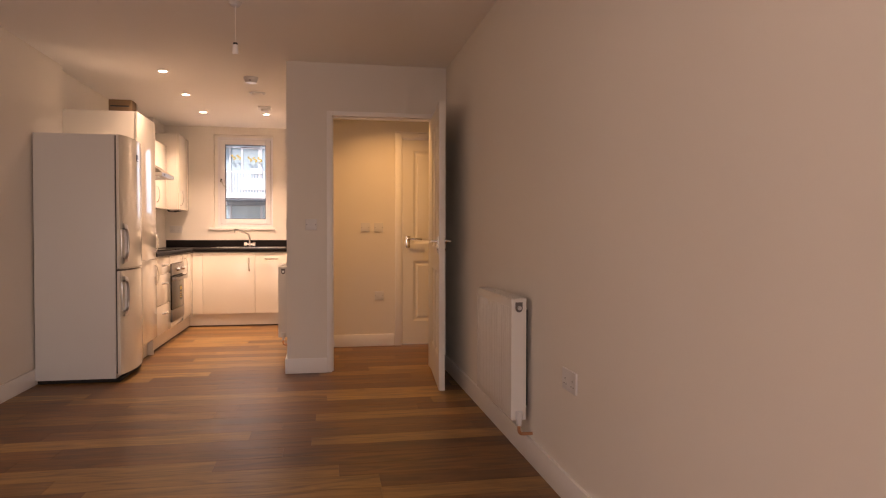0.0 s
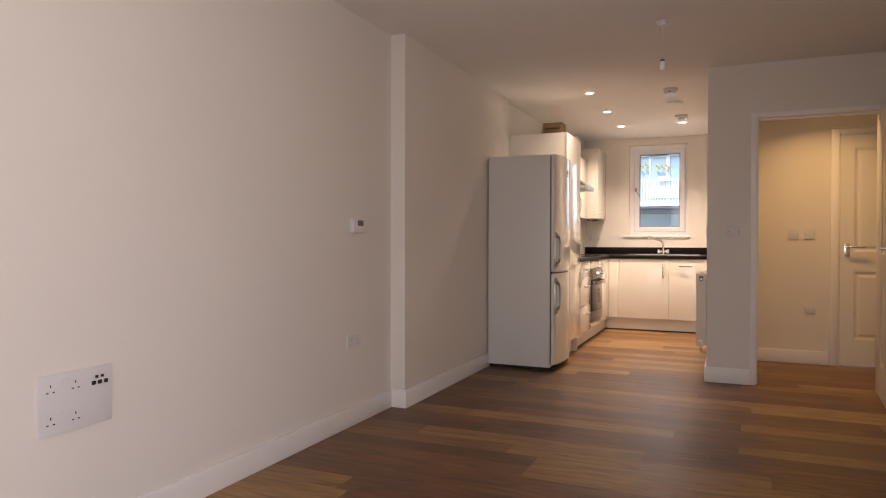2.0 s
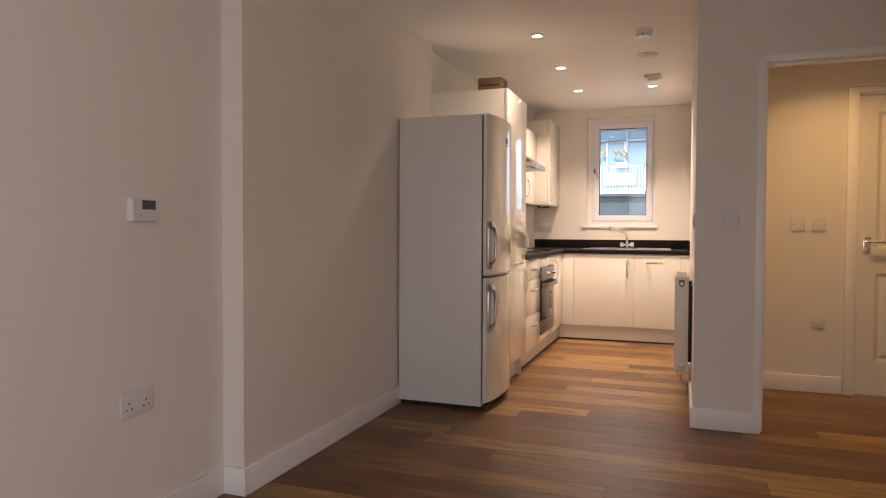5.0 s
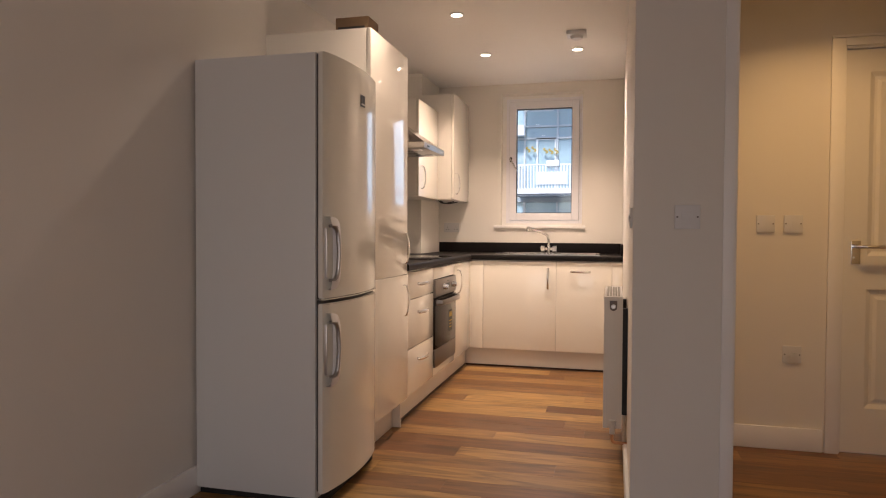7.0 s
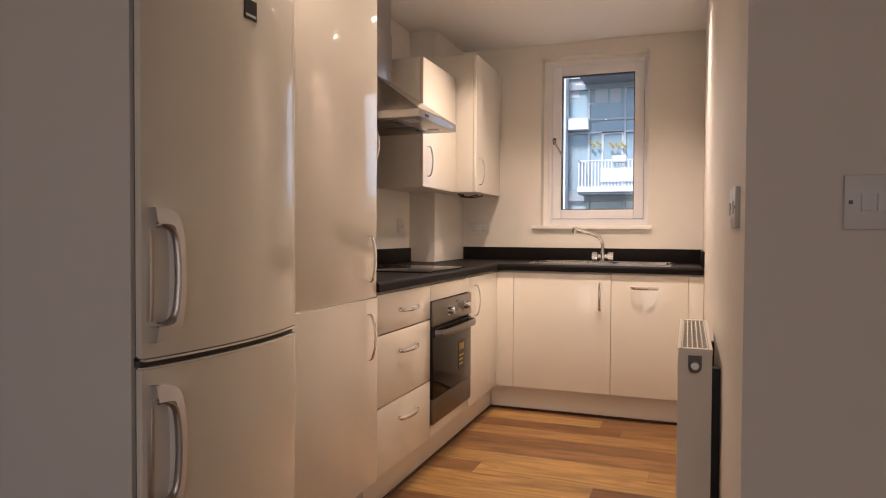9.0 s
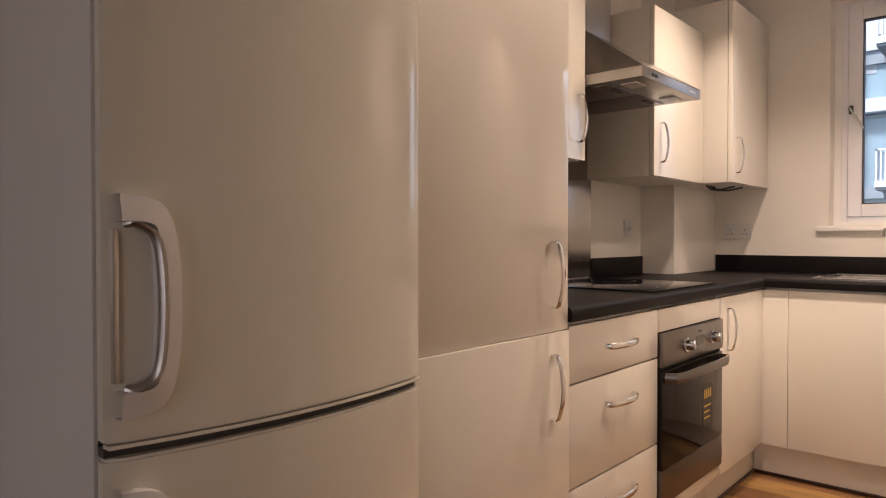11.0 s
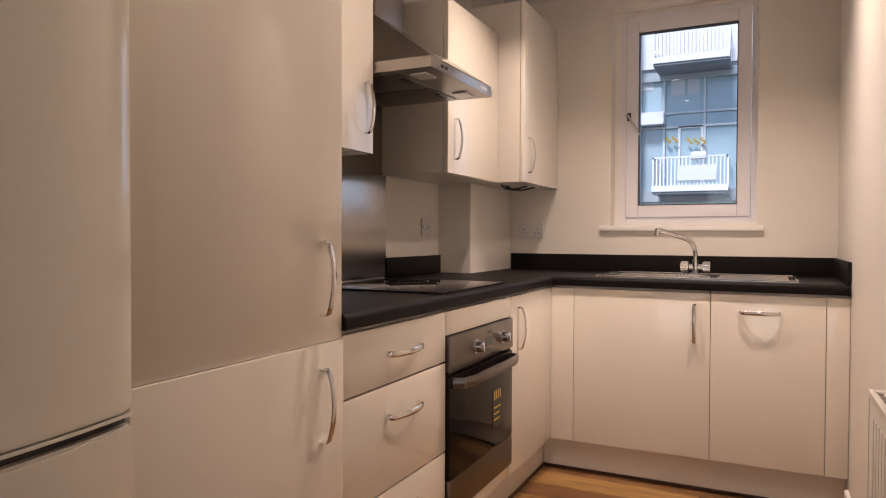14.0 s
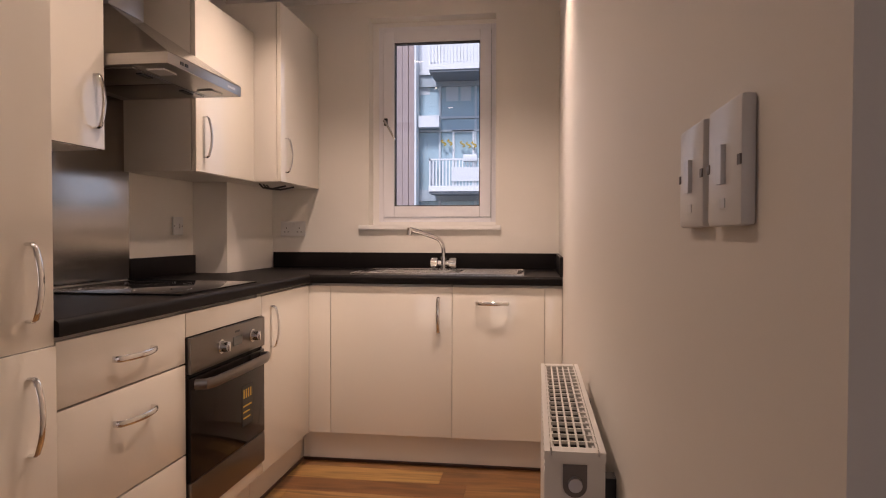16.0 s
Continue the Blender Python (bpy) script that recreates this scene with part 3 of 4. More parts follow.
hood = thing("cooker_hood", (-1.8, 8.19, 1.64), "brushed steel chimney cooker hood", "cooker hood")
HX0, HX1, HY0, HY1 = XL2 + 0.012, -1.537, 7.925, 8.455
bm = bmesh.new()
add_box(bm, (HX0, HY0, 1.645), (HX1, HY1, 1.682), 0.002)
finish("canopy_rim", bm, STEEL, hood, smooth=True)
bm = bmesh.new()
low = [bm.verts.new(p) for p in ((HX0, HY0, 1.683), (HX1, HY0, 1.683), (HX1, HY1, 1.683), (HX0, HY1, 1.683))]
top = [bm.verts.new(p) for p in ((HX0, 8.085, 1.90), (HX0 + 0.20, 8.085, 1.90), (HX0 + 0.20, 8.295, 1.90), (HX0, 8.295, 1.90))]
for i in range(4):
    bm.faces.new((low[i], low[(i + 1) % 4], top[(i + 1) % 4], top[i]))
bm.faces.new(low[::-1])
bm.faces.new(top)
finish("canopy", bm, STEELH, hood)
box("chimney", (HX0, 8.085, 1.901), (HX0 + 0.20, 8.295, 2.15), STEEL, hood, bevel=0.002)
box("upper_chimney", (HX0, 8.09, 2.15), (HX0 + 0.195, 8.29, H - 0.002), STEEL, hood, bevel=0.002)
each("filter", [((HX0 + 0.06, HY0 + 0.03, 1.641), (HX1 - 0.14, 8.185, 1.6455)), ((HX0 + 0.06, 8.195, 1.641), (HX1 - 0.14, HY1 - 0.03, 1.6455))], OVENS, hood, bevel=0.001)
each("latch", [((HX1 - 0.17, 8.02, 1.637), (HX1 - 0.15, 8.09, 1.6412)), ((HX1 - 0.17, 8.29, 1.637), (HX1 - 0.15, 8.36, 1.6412))], DARKP, hood)
each("lamp_cover", [((HX1 - 0.11, HY0 + 0.06, 1.640), (HX1 - 0.05, HY0 + 0.14, 1.6455)), ((HX1 - 0.11, HY1 - 0.14, 1.640), (HX1 - 0.05, HY1 - 0.06, 1.6455))], WHITEP, hood)
each("button", [((HX1, 8.0 + 0.028 * i, 1.658), (HX1 + 0.003, 8.018 + 0.028 * i, 1.668)) for i in range(2)], DARKP, hood)
box("mark", (HX1, 8.34, 1.659), (HX1 + 0.001, 8.40, 1.667), GREYP, hood)


def wall_cabinet(y0, y1, z0, z1, front, handle_y, handle_z, label, hinge=True):
    c = thing("wall_cabinet", ((XL2 + front) / 2, (y0 + y1) / 2, z0), label, "cabinet", "wall cabinets")
    box("body", (XL2 + 0.003, y0, z0), (front - DT - 0.003, y1, z1), CARC, c, bevel=0.001)
    box("door", (front - DT, y0 + 0.001, z0), (front, y1 - 0.001, z1), CREAM, c, bevel=0.002)
    bow_handle(c, (front, handle_y, handle_z), UPZ, OX)
    return c


wall_cabinet(7.312, 7.917, 1.372, 2.068, -1.75, 7.868, 1.518, "gloss cream wall cabinet beside the hood")
wall_cabinet(8.468, 9.028, 1.358, 2.075, -1.736, 8.536, 1.502, "gloss cream wall cabinet beside the hood")
wall_cabinet(9.032, YB - 0.004, 1.358, 2.22, -1.603, 9.095, 1.49, "tall cream corner wall cabinet over the pipe boxing")
# pipes and connections under the corner cabinet
bm = bmesh.new()
for yy, l in ((9.14, 0.10), (9.19, 0.06), (9.23, 0.11)):
    add_tube(bm, [(-1.74 - 0.02, yy, 1.356), (-1.74, yy, 1.335), (-1.74 + l * 0.4, yy + 0.03, 1.333), (-1.74 + l, yy + 0.05, 1.347)], 0.0045)
tagged(finish("pipe_tails", bm, DARKP, smooth=True), "dark pipe tails under the corner wall cabinet", "pipes")

# ---- sink and tap ----
sink = thing("sink", (-0.85, 9.27, 0.911), "stainless steel sink with drainer", "sink")
bm = bmesh.new()
RX0, RX1, RY0, RY1 = -1.265, -0.435, 9.055, 9.505
for lo, hi in (((RX0, RY0), (RX1, SY0 + 0.01)), ((RX0, SY1 - 0.01), (RX1, RY1)), ((RX0, SY0 + 0.01), (SX0 + 0.01, SY1 - 0.01)), ((SX1 - 0.01, SY0 + 0.01), (RX1, SY1 - 0.01))):
    add_box(bm, (lo[0], lo[1], 0.9105), (hi[0], hi[1], 0.9145))
finish("rim", bm, SINK, sink)
boxes("raised_edge", [((RX0, RY0, 0.9145), (RX1, RY0 + 0.012, 0.919)), ((RX0, RY1 - 0.012, 0.9145), (RX1, RY1, 0.919)), ((RX0, RY0 + 0.012, 0.9145), (RX0 + 0.012, RY1 - 0.012, 0.919)),
                      ((RX1 - 0.012, RY0 + 0.012, 0.9145), (RX1, RY1 - 0.012, 0.919))], SINK, sink, bevel=0.002)
boxes("bowl", [((SX0 + 0.002, SY0 + 0.002, 0.74), (SX1 - 0.002, SY1 - 0.002, 0.744)), ((SX0 + 0.002, SY0 + 0.002, 0.744), (SX0 + 0.006, SY1 - 0.002, 0.911)), ((SX1 - 0.006, SY0 + 0.002, 0.744), (SX1 - 0.002, SY1 - 0.002, 0.911)),
               ((SX0 + 0.006, SY0 + 0.002, 0.744), (SX1 - 0.006, SY0 + 0.006, 0.911)), ((SX0 + 0.006, SY1 - 0.006, 0.744), (SX1 - 0.006, SY1 - 0.002, 0.911))], SINK, sink)
each("drainer_rib", [((SX1 + 0.05, 9.11 + 0.045 * i, 0.9145), (RX1 - 0.035, 9.122 + 0.045 * i, 0.918)) for i in range(8)], SINK, sink, bevel=0.0015)
tap = thing("tap", (-0.868, 9.46, 0.9145), "chrome mixer tap with swivel spout", "tap")
TX, TY = -0.868, 9.462
bm = bmesh.new()
add_cyl(bm, (TX, TY, 0.9145), (TX, TY, 0.922), 0.027)
add_cyl(bm, (TX, TY, 0.922), (TX, TY, 0.985), 0.017)
add_cyl(bm, (TX - 0.03, TY, 0.950), (TX + 0.03, TY, 0.950), 0.014)
finish("body", bm, CHROME, tap, smooth=True)
for sgn in (-1, 1):
    bm = bmesh.new()
    add_cyl(bm, (TX + sgn * 0.032, TY, 0.950), (TX + sgn * 0.068, TY, 0.950), 0.024, 0.021, n=10)
    for k in range(5):
        a = 2 * math.pi * k / 5
        add_cyl(bm, (TX + sgn * 0.036, TY + 0.019 * math.cos(a), 0.950 + 0.019 * math.sin(a)), (TX + sgn * 0.066, TY + 0.019 * math.cos(a), 0.950 + 0.019 * math.sin(a)), 0.0085, n=10)
    finish("handle", bm, CHROME, tap, smooth=True)
spout = [(TX, TY, 0.98), (TX, TY, 1.01), (TX - 0.003, TY - 0.003, 1.04), (TX - 0.018, TY - 0.012, 1.070), (TX - 0.045, TY - 0.03, 1.088), (TX - 0.10, TY - 0.065, 1.108), (TX - 0.165, TY - 0.105, 1.130)]
tube("spout", spout, 0.0115, CHROME, tap, up=(0.3, 1, 0.2))
cyl("nozzle", (TX - 0.163, TY - 0.104, 1.136), (TX - 0.168, TY - 0.107, 1.098), 0.014, CHROME, tap, n=16)

# ---- fridge freezer ----
fridge = thing("fridge_freezer", (-1.72, 6.41, 0), "white tall fridge freezer with curved doors", "fridge")
FY0, FY1, FX = 6.122, 6.706, -1.452
box("body", (-1.992, FY0, 0.03), (FX - 0.004, FY1, 1.79), FRIDGE, fridge, bevel=0.004)
box("gasket", (FX - 0.004, FY0 + 0.012, 0.06), (FX + 0.006, FY1 - 0.012, 1.785), GASKET, fridge)
box("base_vent", (-1.98, FY0 + 0.01, 0.006), (FX + 0.02, FY1 - 0.01, 0.03), DARK, fridge)
each("foot", [((-1.50, FY0 + 0.03, 0), (-1.46, FY0 + 0.07, 0.03)), ((-1.50, FY1 - 0.07, 0), (-1.46, FY1 - 0.03, 0.03)), ((-1.97, FY0 + 0.03, 0), (-1.93, FY0 + 0.07, 0.03)), ((-1.97, FY1 - 0.07, 0), (-1.93, FY1 - 0.03, 0.03))], DARKP, fridge)


def door_front(y):
    """How far the curved door stands out at y."""
    u = (y - (FY0 + FY1) / 2) / ((FY1 - FY0) / 2)
    return FX + 0.032 + 0.036 * (1 - u * u)


def fridge_door(z0, z1):
    ys = [FY0 + (FY1 - FY0) * i / 24 for i in range(25)]
    out = [(FX + 0.006, FY0), (FX + 0.006, FY1)] + [(door_front(y), y) for y in reversed(ys)]
    out[2] = (out[2][0] - 0.006, FY1)
    out[-1] = (out[-1][0] - 0.006, FY0)
    bm = bmesh.new()
    add_prism(bm, out, 2, z0, z1)
    bmesh.ops.recalc_face_normals(bm, faces=bm.faces)
    rim = [e for e in bm.edges if len(e.link_faces) == 2 and e.calc_face_angle(0) > 1.2]
    bmesh.ops.bevel(bm, geom=rim, offset=0.004, segments=2, affect="EDGES")
    return finish("door", bm, FRIDGED, fridge, smooth=True)


fridge_door(0.828, 1.792)
fridge_door(0.055, 0.808)
bm = bmesh.new()
ys = [FY0 + 0.004 + (FY1 - FY0 - 0.008) * i / 24 for i in range(25)]
add_prism(bm, [(FX, FY0 + 0.004), (FX, FY1 - 0.004)] + [(door_front(y) - 0.016, y) for y in reversed(ys)], 2, 0.808, 0.828)
tagged(finish("door_gap", bm, GASKET, fridge), "dark gap between doors")
bm = bmesh.new()
add_prism(bm, [(FX, FY0 + 0.004), (FX, FY1 - 0.004)] + [(door_front(y) + 0.001, y) for y in reversed(ys)], 2, 0.8215, 0.8265)
finish("trim_strip", bm, FRIDGED, fridge)


def fridge_handle(z0, z1):
    y0, y1 = FY0 + 0.012, FY0 + 0.080
    zc = (z0 + z1) / 2
    bm = bmesh.new()
    rows = [(y0, z0 + 0.0), (y1 - 0.02, z0 + 0.010), (y1, z0 + 0.055), (y1 + 0.006, zc), (y1, z1 - 0.055), (y1 - 0.02, z1 - 0.010), (y0, z1)]
    hole = [(y0, z0 + 0.035), (y1 - 0.036, z0 + 0.037), (y1 - 0.025, z0 + 0.056), (y1 - 0.021, zc), (y1 - 0.025, z1 - 0.056), (y1 - 0.036, z1 - 0.037), (y0, z1 - 0.035)]
    rows, hole = ([(p.x, p.y) for p in smooth_path([(*q, 0) for q in line], 3)] for line in (rows, hole))
    rings = []
    for pts, dx in ((rows, -0.004), (rows, 0.019), (hole, 0.027), (hole, -0.004)):
        rings.append([bm.verts.new((door_front(y) + dx, y, z)) for y, z in pts])
    for a, b in zip(rings, rings[1:]):
        for i in range(len(rows) - 1):
            bm.faces.new((a[i], a[i + 1], b[i + 1], b[i]))
    tagged(finish("handle_surround", bm, GRIPP, fridge, smooth=True), "white moulded grip surround")
    g = y1 - 0.024
    grip = [(door_front(y0 + 0.02) + 0.004, y0 + 0.012, z1 - 0.037), (door_front(g) + 0.012, g - 0.02, z1 - 0.038), (door_front(g) + 0.02, g, z1 - 0.062), (door_front(g) + 0.024, g + 0.005, zc),
            (door_front(g) + 0.02, g, z0 + 0.062), (door_front(g) + 0.012, g - 0.02, z0 + 0.038), (door_front(y0 + 0.02) + 0.004, y0 + 0.012, z0 + 0.037)]
    tagged(tube("grip", grip, 0.0065, STEEL, fridge, rb=0.009, up=(1, 0, 0)), "silver grip bar")
    box("recess_edge", (door_front(y0) - 0.012, y0 - 0.003, z0 + 0.045), (door_front(y0) + 0.006, y0 + 0.004, z1 - 0.045), SILVER, fridge, bevel=0.002)


fridge_handle(0.862, 1.150)
fridge_handle(0.480, 0.770)
bm = bmesh.new()
add_box(bm, (door_front(6.44) - 0.003, 6.413, 1.630), (door_front(6.44) + 0.0025, 6.463, 1.680), 0.001)
tagged(finish("badge", bm, DARKP, fridge), "small black badge")
box("badge_line", (door_front(6.44) + 0.0026, 6.418, 1.637), (door_front(6.44) + 0.0032, 6.458, 1.643), GREYP, fridge)

# card box on the tall cabinet
carton = thing("carton", (-1.64, 7.02, 2.062), "small brown cardboard piece on the tall cabinet", "box")
boxes("body", [((-1.735, 6.95, 2.063), (-1.555, 7.10, 2.195))], CARD, carton, bevel=0.003)
boxes("flap", [((-1.720, 6.946, 2.135), (-1.575, 6.950, 2.146))], DARKP, carton)

# ---- radiators ----


def radiator(name, x_front, x_back, y0, y1, z0, z1, wall_x, label, valve_y):
    """A double-panel convector; x_front faces the room."""
    s = 1 if x_back > x_front else -1
    r = thing(name, ((x_front + x_back) / 2, (y0 + y1) / 2, z0), label, "radiator")
    def span(a, b):
        return (min(a, b), max(a, b))
    bm = bmesh.new()
    for f, b in ((x_front, x_front + s * 0.014), (x_back - s * 0.014, x_back)):
        lo, hi = span(f, b)
        add_box(bm, (lo, y0 + 0.002, z0 + 0.006), (hi, y1 - 0.002, z1 - 0.008), 0.005)
    n = int((y1 - y0 - 0.06) / 0.0335)
    for i in range(n):
        yy = y0 + 0.03 + 0.0335 * (i + 0.5)
        lo, hi = span(x_front - s * 0.0018, x_front + s * 0.003)
        add_box(bm, (lo, yy - 0.010, z0 + 0.035), (hi, yy + 0.010, z1 - 0.04), 0.004)
    finish("panel", bm, RAD, r, smooth=True)
    lo, hi = span(x_front - s * 0.001, x_back + s * 0.001)
    each("side_panel", [((lo, y0 - 0.002, z0 + 0.004), (hi, y0 + 0.002, z1 - 0.004)), ((lo, y1 - 0.002, z0 + 0.004), (hi, y1 + 0.002, z1 - 0.004))], RAD, r)
    grid = []
    w = hi - lo
    for i in range(6):
        xx = lo + 0.010 + (w - 0.02) * i / 5
        grid.append(((xx - 0.0016, y0 + 0.02, z1 - 0.004), (xx + 0.0016, y1 - 0.02, z1 + 0.0)))
    m = int((y1 - y0 - 0.04) / 0.032)
    for i in range(m + 1):
        yy = y0 + 0.02 + (y1 - y0 - 0.04) * i / m
        grid.append(((lo + 0.007, yy - 0.002, z1 - 0.0045), (hi - 0.007, yy + 0.002, z1 + 0.0004)))
    grid += [((lo - 0.001, y0 - 0.003, z1 - 0.012), (lo + 0.0075, y1 + 0.003, z1 + 0.002)), ((hi - 0.0075, y0 - 0.003, z1 - 0.012), (hi + 0.001, y1 + 0.003, z1 + 0.002)),
             ((lo + 0.010, y0 - 0.003, z1 - 0.012), (hi - 0.010, y0 + 0.02, z1 + 0.002)), ((lo + 0.010, y1 - 0.02, z1 - 0.012), (hi - 0.010, y1 + 0.003, z1 + 0.002))]
    boxes("top_grille", grid, RAD, r)
    fins = [((lo + 0.018, y0 + 0.015 + 0.016 * i, z0 + 0.05), (hi - 0.018, y0 + 0.017 + 0.016 * i, z1 - 0.03)) for i in range(int((y1 - y0 - 0.03) / 0.016))]
    tagged(boxes("fins", fins, FIN, r), kind="stuff")
    b0, b1 = span(x_back + s * 0.0005, wall_x)
    each("bracket", [((b0, y0 + 0.07, z0 + 0.05), (b1, y0 + 0.10, z1 - 0.06)), ((b0, y1 - 0.10, z0 + 0.05), (b1, y1 - 0.07, z1 - 0.06))], DARKP, r)
    xm = (lo + hi) / 2
    # raised dark patch draws the shaded hollow round the bleed valve
    bm = bmesh.new()
    add_cyl(bm, (xm, y0 - 0.0015, z1 - 0.046), (xm, y0 - 0.005, z1 - 0.046), 0.017)
    add_box(bm, (xm - 0.017, y0 - 0.0049, z1 - 0.046), (xm + 0.017, y0 - 0.0015, z1 - 0.016))
    finish("bleed_recess_shade", bm, GREYD, r, smooth=True)
    cyl("bleed_valve", (xm, y0 - 0.005, z1 - 0.042), (xm, y0 - 0.016, z1 - 0.042), 0.010, SILVER, r, n=16)
    bm = bmesh.new()
    add_cyl(bm, (xm, valve_y, z0 + 0.045), (xm, valve_y, z0 + 0.010), 0.017)
    add_cyl(bm, (xm, valve_y, z0 + 0.010), (xm, valve_y, z0 - 0.02), 0.013, 0.011)
    add_cyl(bm, (xm, valve_y - 0.0, z0 + 0.025), (xm, y0 + 0.01, z0 + 0.025), 0.010)
    finish("valve", bm, WHITEP, r, smooth=True)
    tube("pipe", [(xm, valve_y, z0 - 0.018), (xm, valve_y, z0 - 0.045), (xm + s * 0.01, valve_y, z0 - 0.058), (xm + s * 0.03, valve_y, z0 - 0.06), (wall_x, valve_y, z0 - 0.06)], 0.0075, COPPER, r, up=(0, 1, 0))
    return r


radiator("radiator", -0.366, -0.283, 6.915, 7.56, 0.175, 0.792, XK, "white double-panel convector radiator on kitchen wall", 6.905)
radiator("radiator", 0.885, 0.955, 4.00, 4.70, 0.20, 0.775, XR, "white panel radiator on living room wall", 3.988)

# ---- switches, sockets, small fittings ----


def plate(name, at, axis, sign, w, h, label, category, bits=(), deep=0.009):
    """A wall plate; axis 0 or 1: the wall's normal; sign: the way it faces. bits: (across, up, width, height, depth, material)."""
    p = thing(name, at, label, category)
    def put(nm, u, v, ww, hh, d0, d1, mat, bev):
        lo, hi = [0, 0, 0], [0, 0, 0]
        o = 1 - axis
        lo[o], hi[o] = at[o] + u - ww / 2, at[o] + u + ww / 2
        lo[2], hi[2] = at[2] + v - hh / 2, at[2] + v + hh / 2
        a, b = at[axis] + sign * d0, at[axis] + sign * d1
        lo[axis], hi[axis] = min(a, b), max(a, b)
        box(nm, lo, hi, mat, p, bevel=bev)
    put("plate", 0, 0, w, h, 0.0, deep, WHITEP, 0.003)
    for nm, u, v, ww, hh, d, mat in bits:
        put(nm, u, v, ww, hh, deep - 0.0005, deep + d, mat, 0.0)
    return p


def screws(dx):
    return [("screw", -dx, 0, 0.006, 0.006, 0.0006, GREYD), ("screw", dx, 0, 0.006, 0.006, 0.0006, GREYD)]


def pins(u, v):
    return [("pin_slot", u, v + 0.012, 0.004, 0.009, 0.0004, DARK), ("pin_slot", u - 0.011, v - 0.009, 0.008, 0.004, 0.0004, DARK), ("pin_slot", u + 0.011, v - 0.009, 0.008, 0.004, 0.0004, DARK)]


rocker = [("rocker", 0, 0, 0.012, 0.024, 0.003, WHITEP)]
fused = [("rocker", 0.012, 0.0, 0.014, 0.022, 0.004, WHITEP), ("fuse_holder", -0.016, -0.012, 0.018, 0.014, 0.001, GREYP)]
plate("light_switch", (-0.074, YN, 1.150), 1, -1, 0.086, 0.086, "white double light switch on the partition", "switch",
      screws(0.034) + [("rocker", -0.012, 0, 0.016, 0.026, 0.004, WHITEP), ("rocker", 0.010, 0, 0.016, 0.026, 0.004, WHITEP)])
plate("light_switch", (0.416, YH, 1.142), 1, -1, 0.086, 0.086, "white light switch on the hallway wall", "switch", screws(0.034) + rocker)
plate("light_switch", (0.543, YH, 1.142), 1, -1, 0.086, 0.086, "white light switch on the hallway wall", "switch", screws(0.034) + rocker)
plate("fused_spur", (0.548, YH, 0.484), 1, -1, 0.086, 0.086, "white switched fused outlet on hallway wall", "socket", screws(0.034) + fused)
for yy in (6.474, 6.386):
    plate("appliance_switch", (XK, yy, 1.149), 0, -1, 0.073, 0.076, "white appliance switch on kitchen wall", "switch", screws(0.034) + rocker +
          [("indicator", 0, -0.024, 0.012, 0.006, 0.0006, GREYP)], deep=0.009)
plate("fused_spur", (XL2, 8.885, 1.140), 0, 1, 0.086, 0.086, "white fused outlet above the worktop", "socket", screws(0.034) + fused)
plate("socket", (-1.757, YB, 1.132), 1, -1, 0.146, 0.086, "white double socket above the worktop", "socket",
      pins(-0.038, -0.008) + pins(0.038, -0.008) + [("rocker", -0.012, 0.024, 0.012, 0.018, 0.003, WHITEP), ("rocker", 0.012, 0.024, 0.012, 0.018, 0.003, WHITEP)])
plate("socket", (XL1, 4.105, 0.490), 0, 1, 0.146, 0.086, "white double socket on living room wall", "socket", pins(-0.038, -0.008) + pins(0.038, -0.008))
plate("socket", (XR, 3.50, 0.495), 0, -1, 0.146, 0.086, "white double socket beside the radiator", "socket", pins(-0.038, -0.008) + pins(0.038, -0.008))
media = []
for zz in (0.050, -0.055):
    media += pins(-0.095, zz) + pins(-0.005, zz) + [("rocker", -0.052, zz + 0.022, 0.012, 0.016, 0.003, WHITEP), ("rocker", -0.028, zz + 0.022, 0.012, 0.016, 0.003, WHITEP)]
media += [("jack", 0.062 + 0.024 * i, 0.044, 0.013, 0.013, 0.005, DARKP) for i in range(3)]
media += [("jack", 0.074 + 0.022 * i, 0.064, 0.009, 0.009, 0.005, DARKP) for i in range(2)]
plate("media_plate", (XL1, 2.315, 0.538), 0, 1, 0.275, 0.198, "large white media plate with sockets and jacks", "socket", media)
plate("thermostat", (XL1, 4.135, 1.160), 0, 1, 0.125, 0.080, "white room thermostat with small screen", "thermostat",
      [("cover", 0, 0, 0.120, 0.075, 0.018, WHITEP), ("screen", 0.010, 0.018, 0.062, 0.032, 0.0186, SCREEN), ("button", -0.03, -0.02, 0.012, 0.008, 0.0195, GREYP)])


def downlight(x, y, lit):
    d = thing("downlight", (x, y, H), "white recessed ceiling downlight, switched on", "downlight", "ceiling downlights")
    bm = bmesh.new()
    n = 28
    prof = [(0.044, 0.0), (0.0435, -0.005), (0.040, -0.008), (0.033, -0.008), (0.031, -0.003)]
    rings = [[bm.verts.new((x + r * math.cos(2 * math.pi * k / n), y + r * math.sin(2 * math.pi * k / n), H + z)) for k in range(n)] for r, z in prof]
    for a, b in zip(rings, rings[1:]):
        for k in range(n):
            bm.faces.new((a[k], a[(k + 1) % n], b[(k + 1) % n], b[k]))
    finish("bezel", bm, WHITEP, d, smooth=True)
    cyl("lamp_face", (x, y, H - 0.006), (x, y, H - 0.002), 0.032, lit, d)
    return d


for sx, sy in SPOTS:
    downlight(sx, sy, LIT)
tagged(downlight(0.62, 6.75, LIT), group="hall downlights")

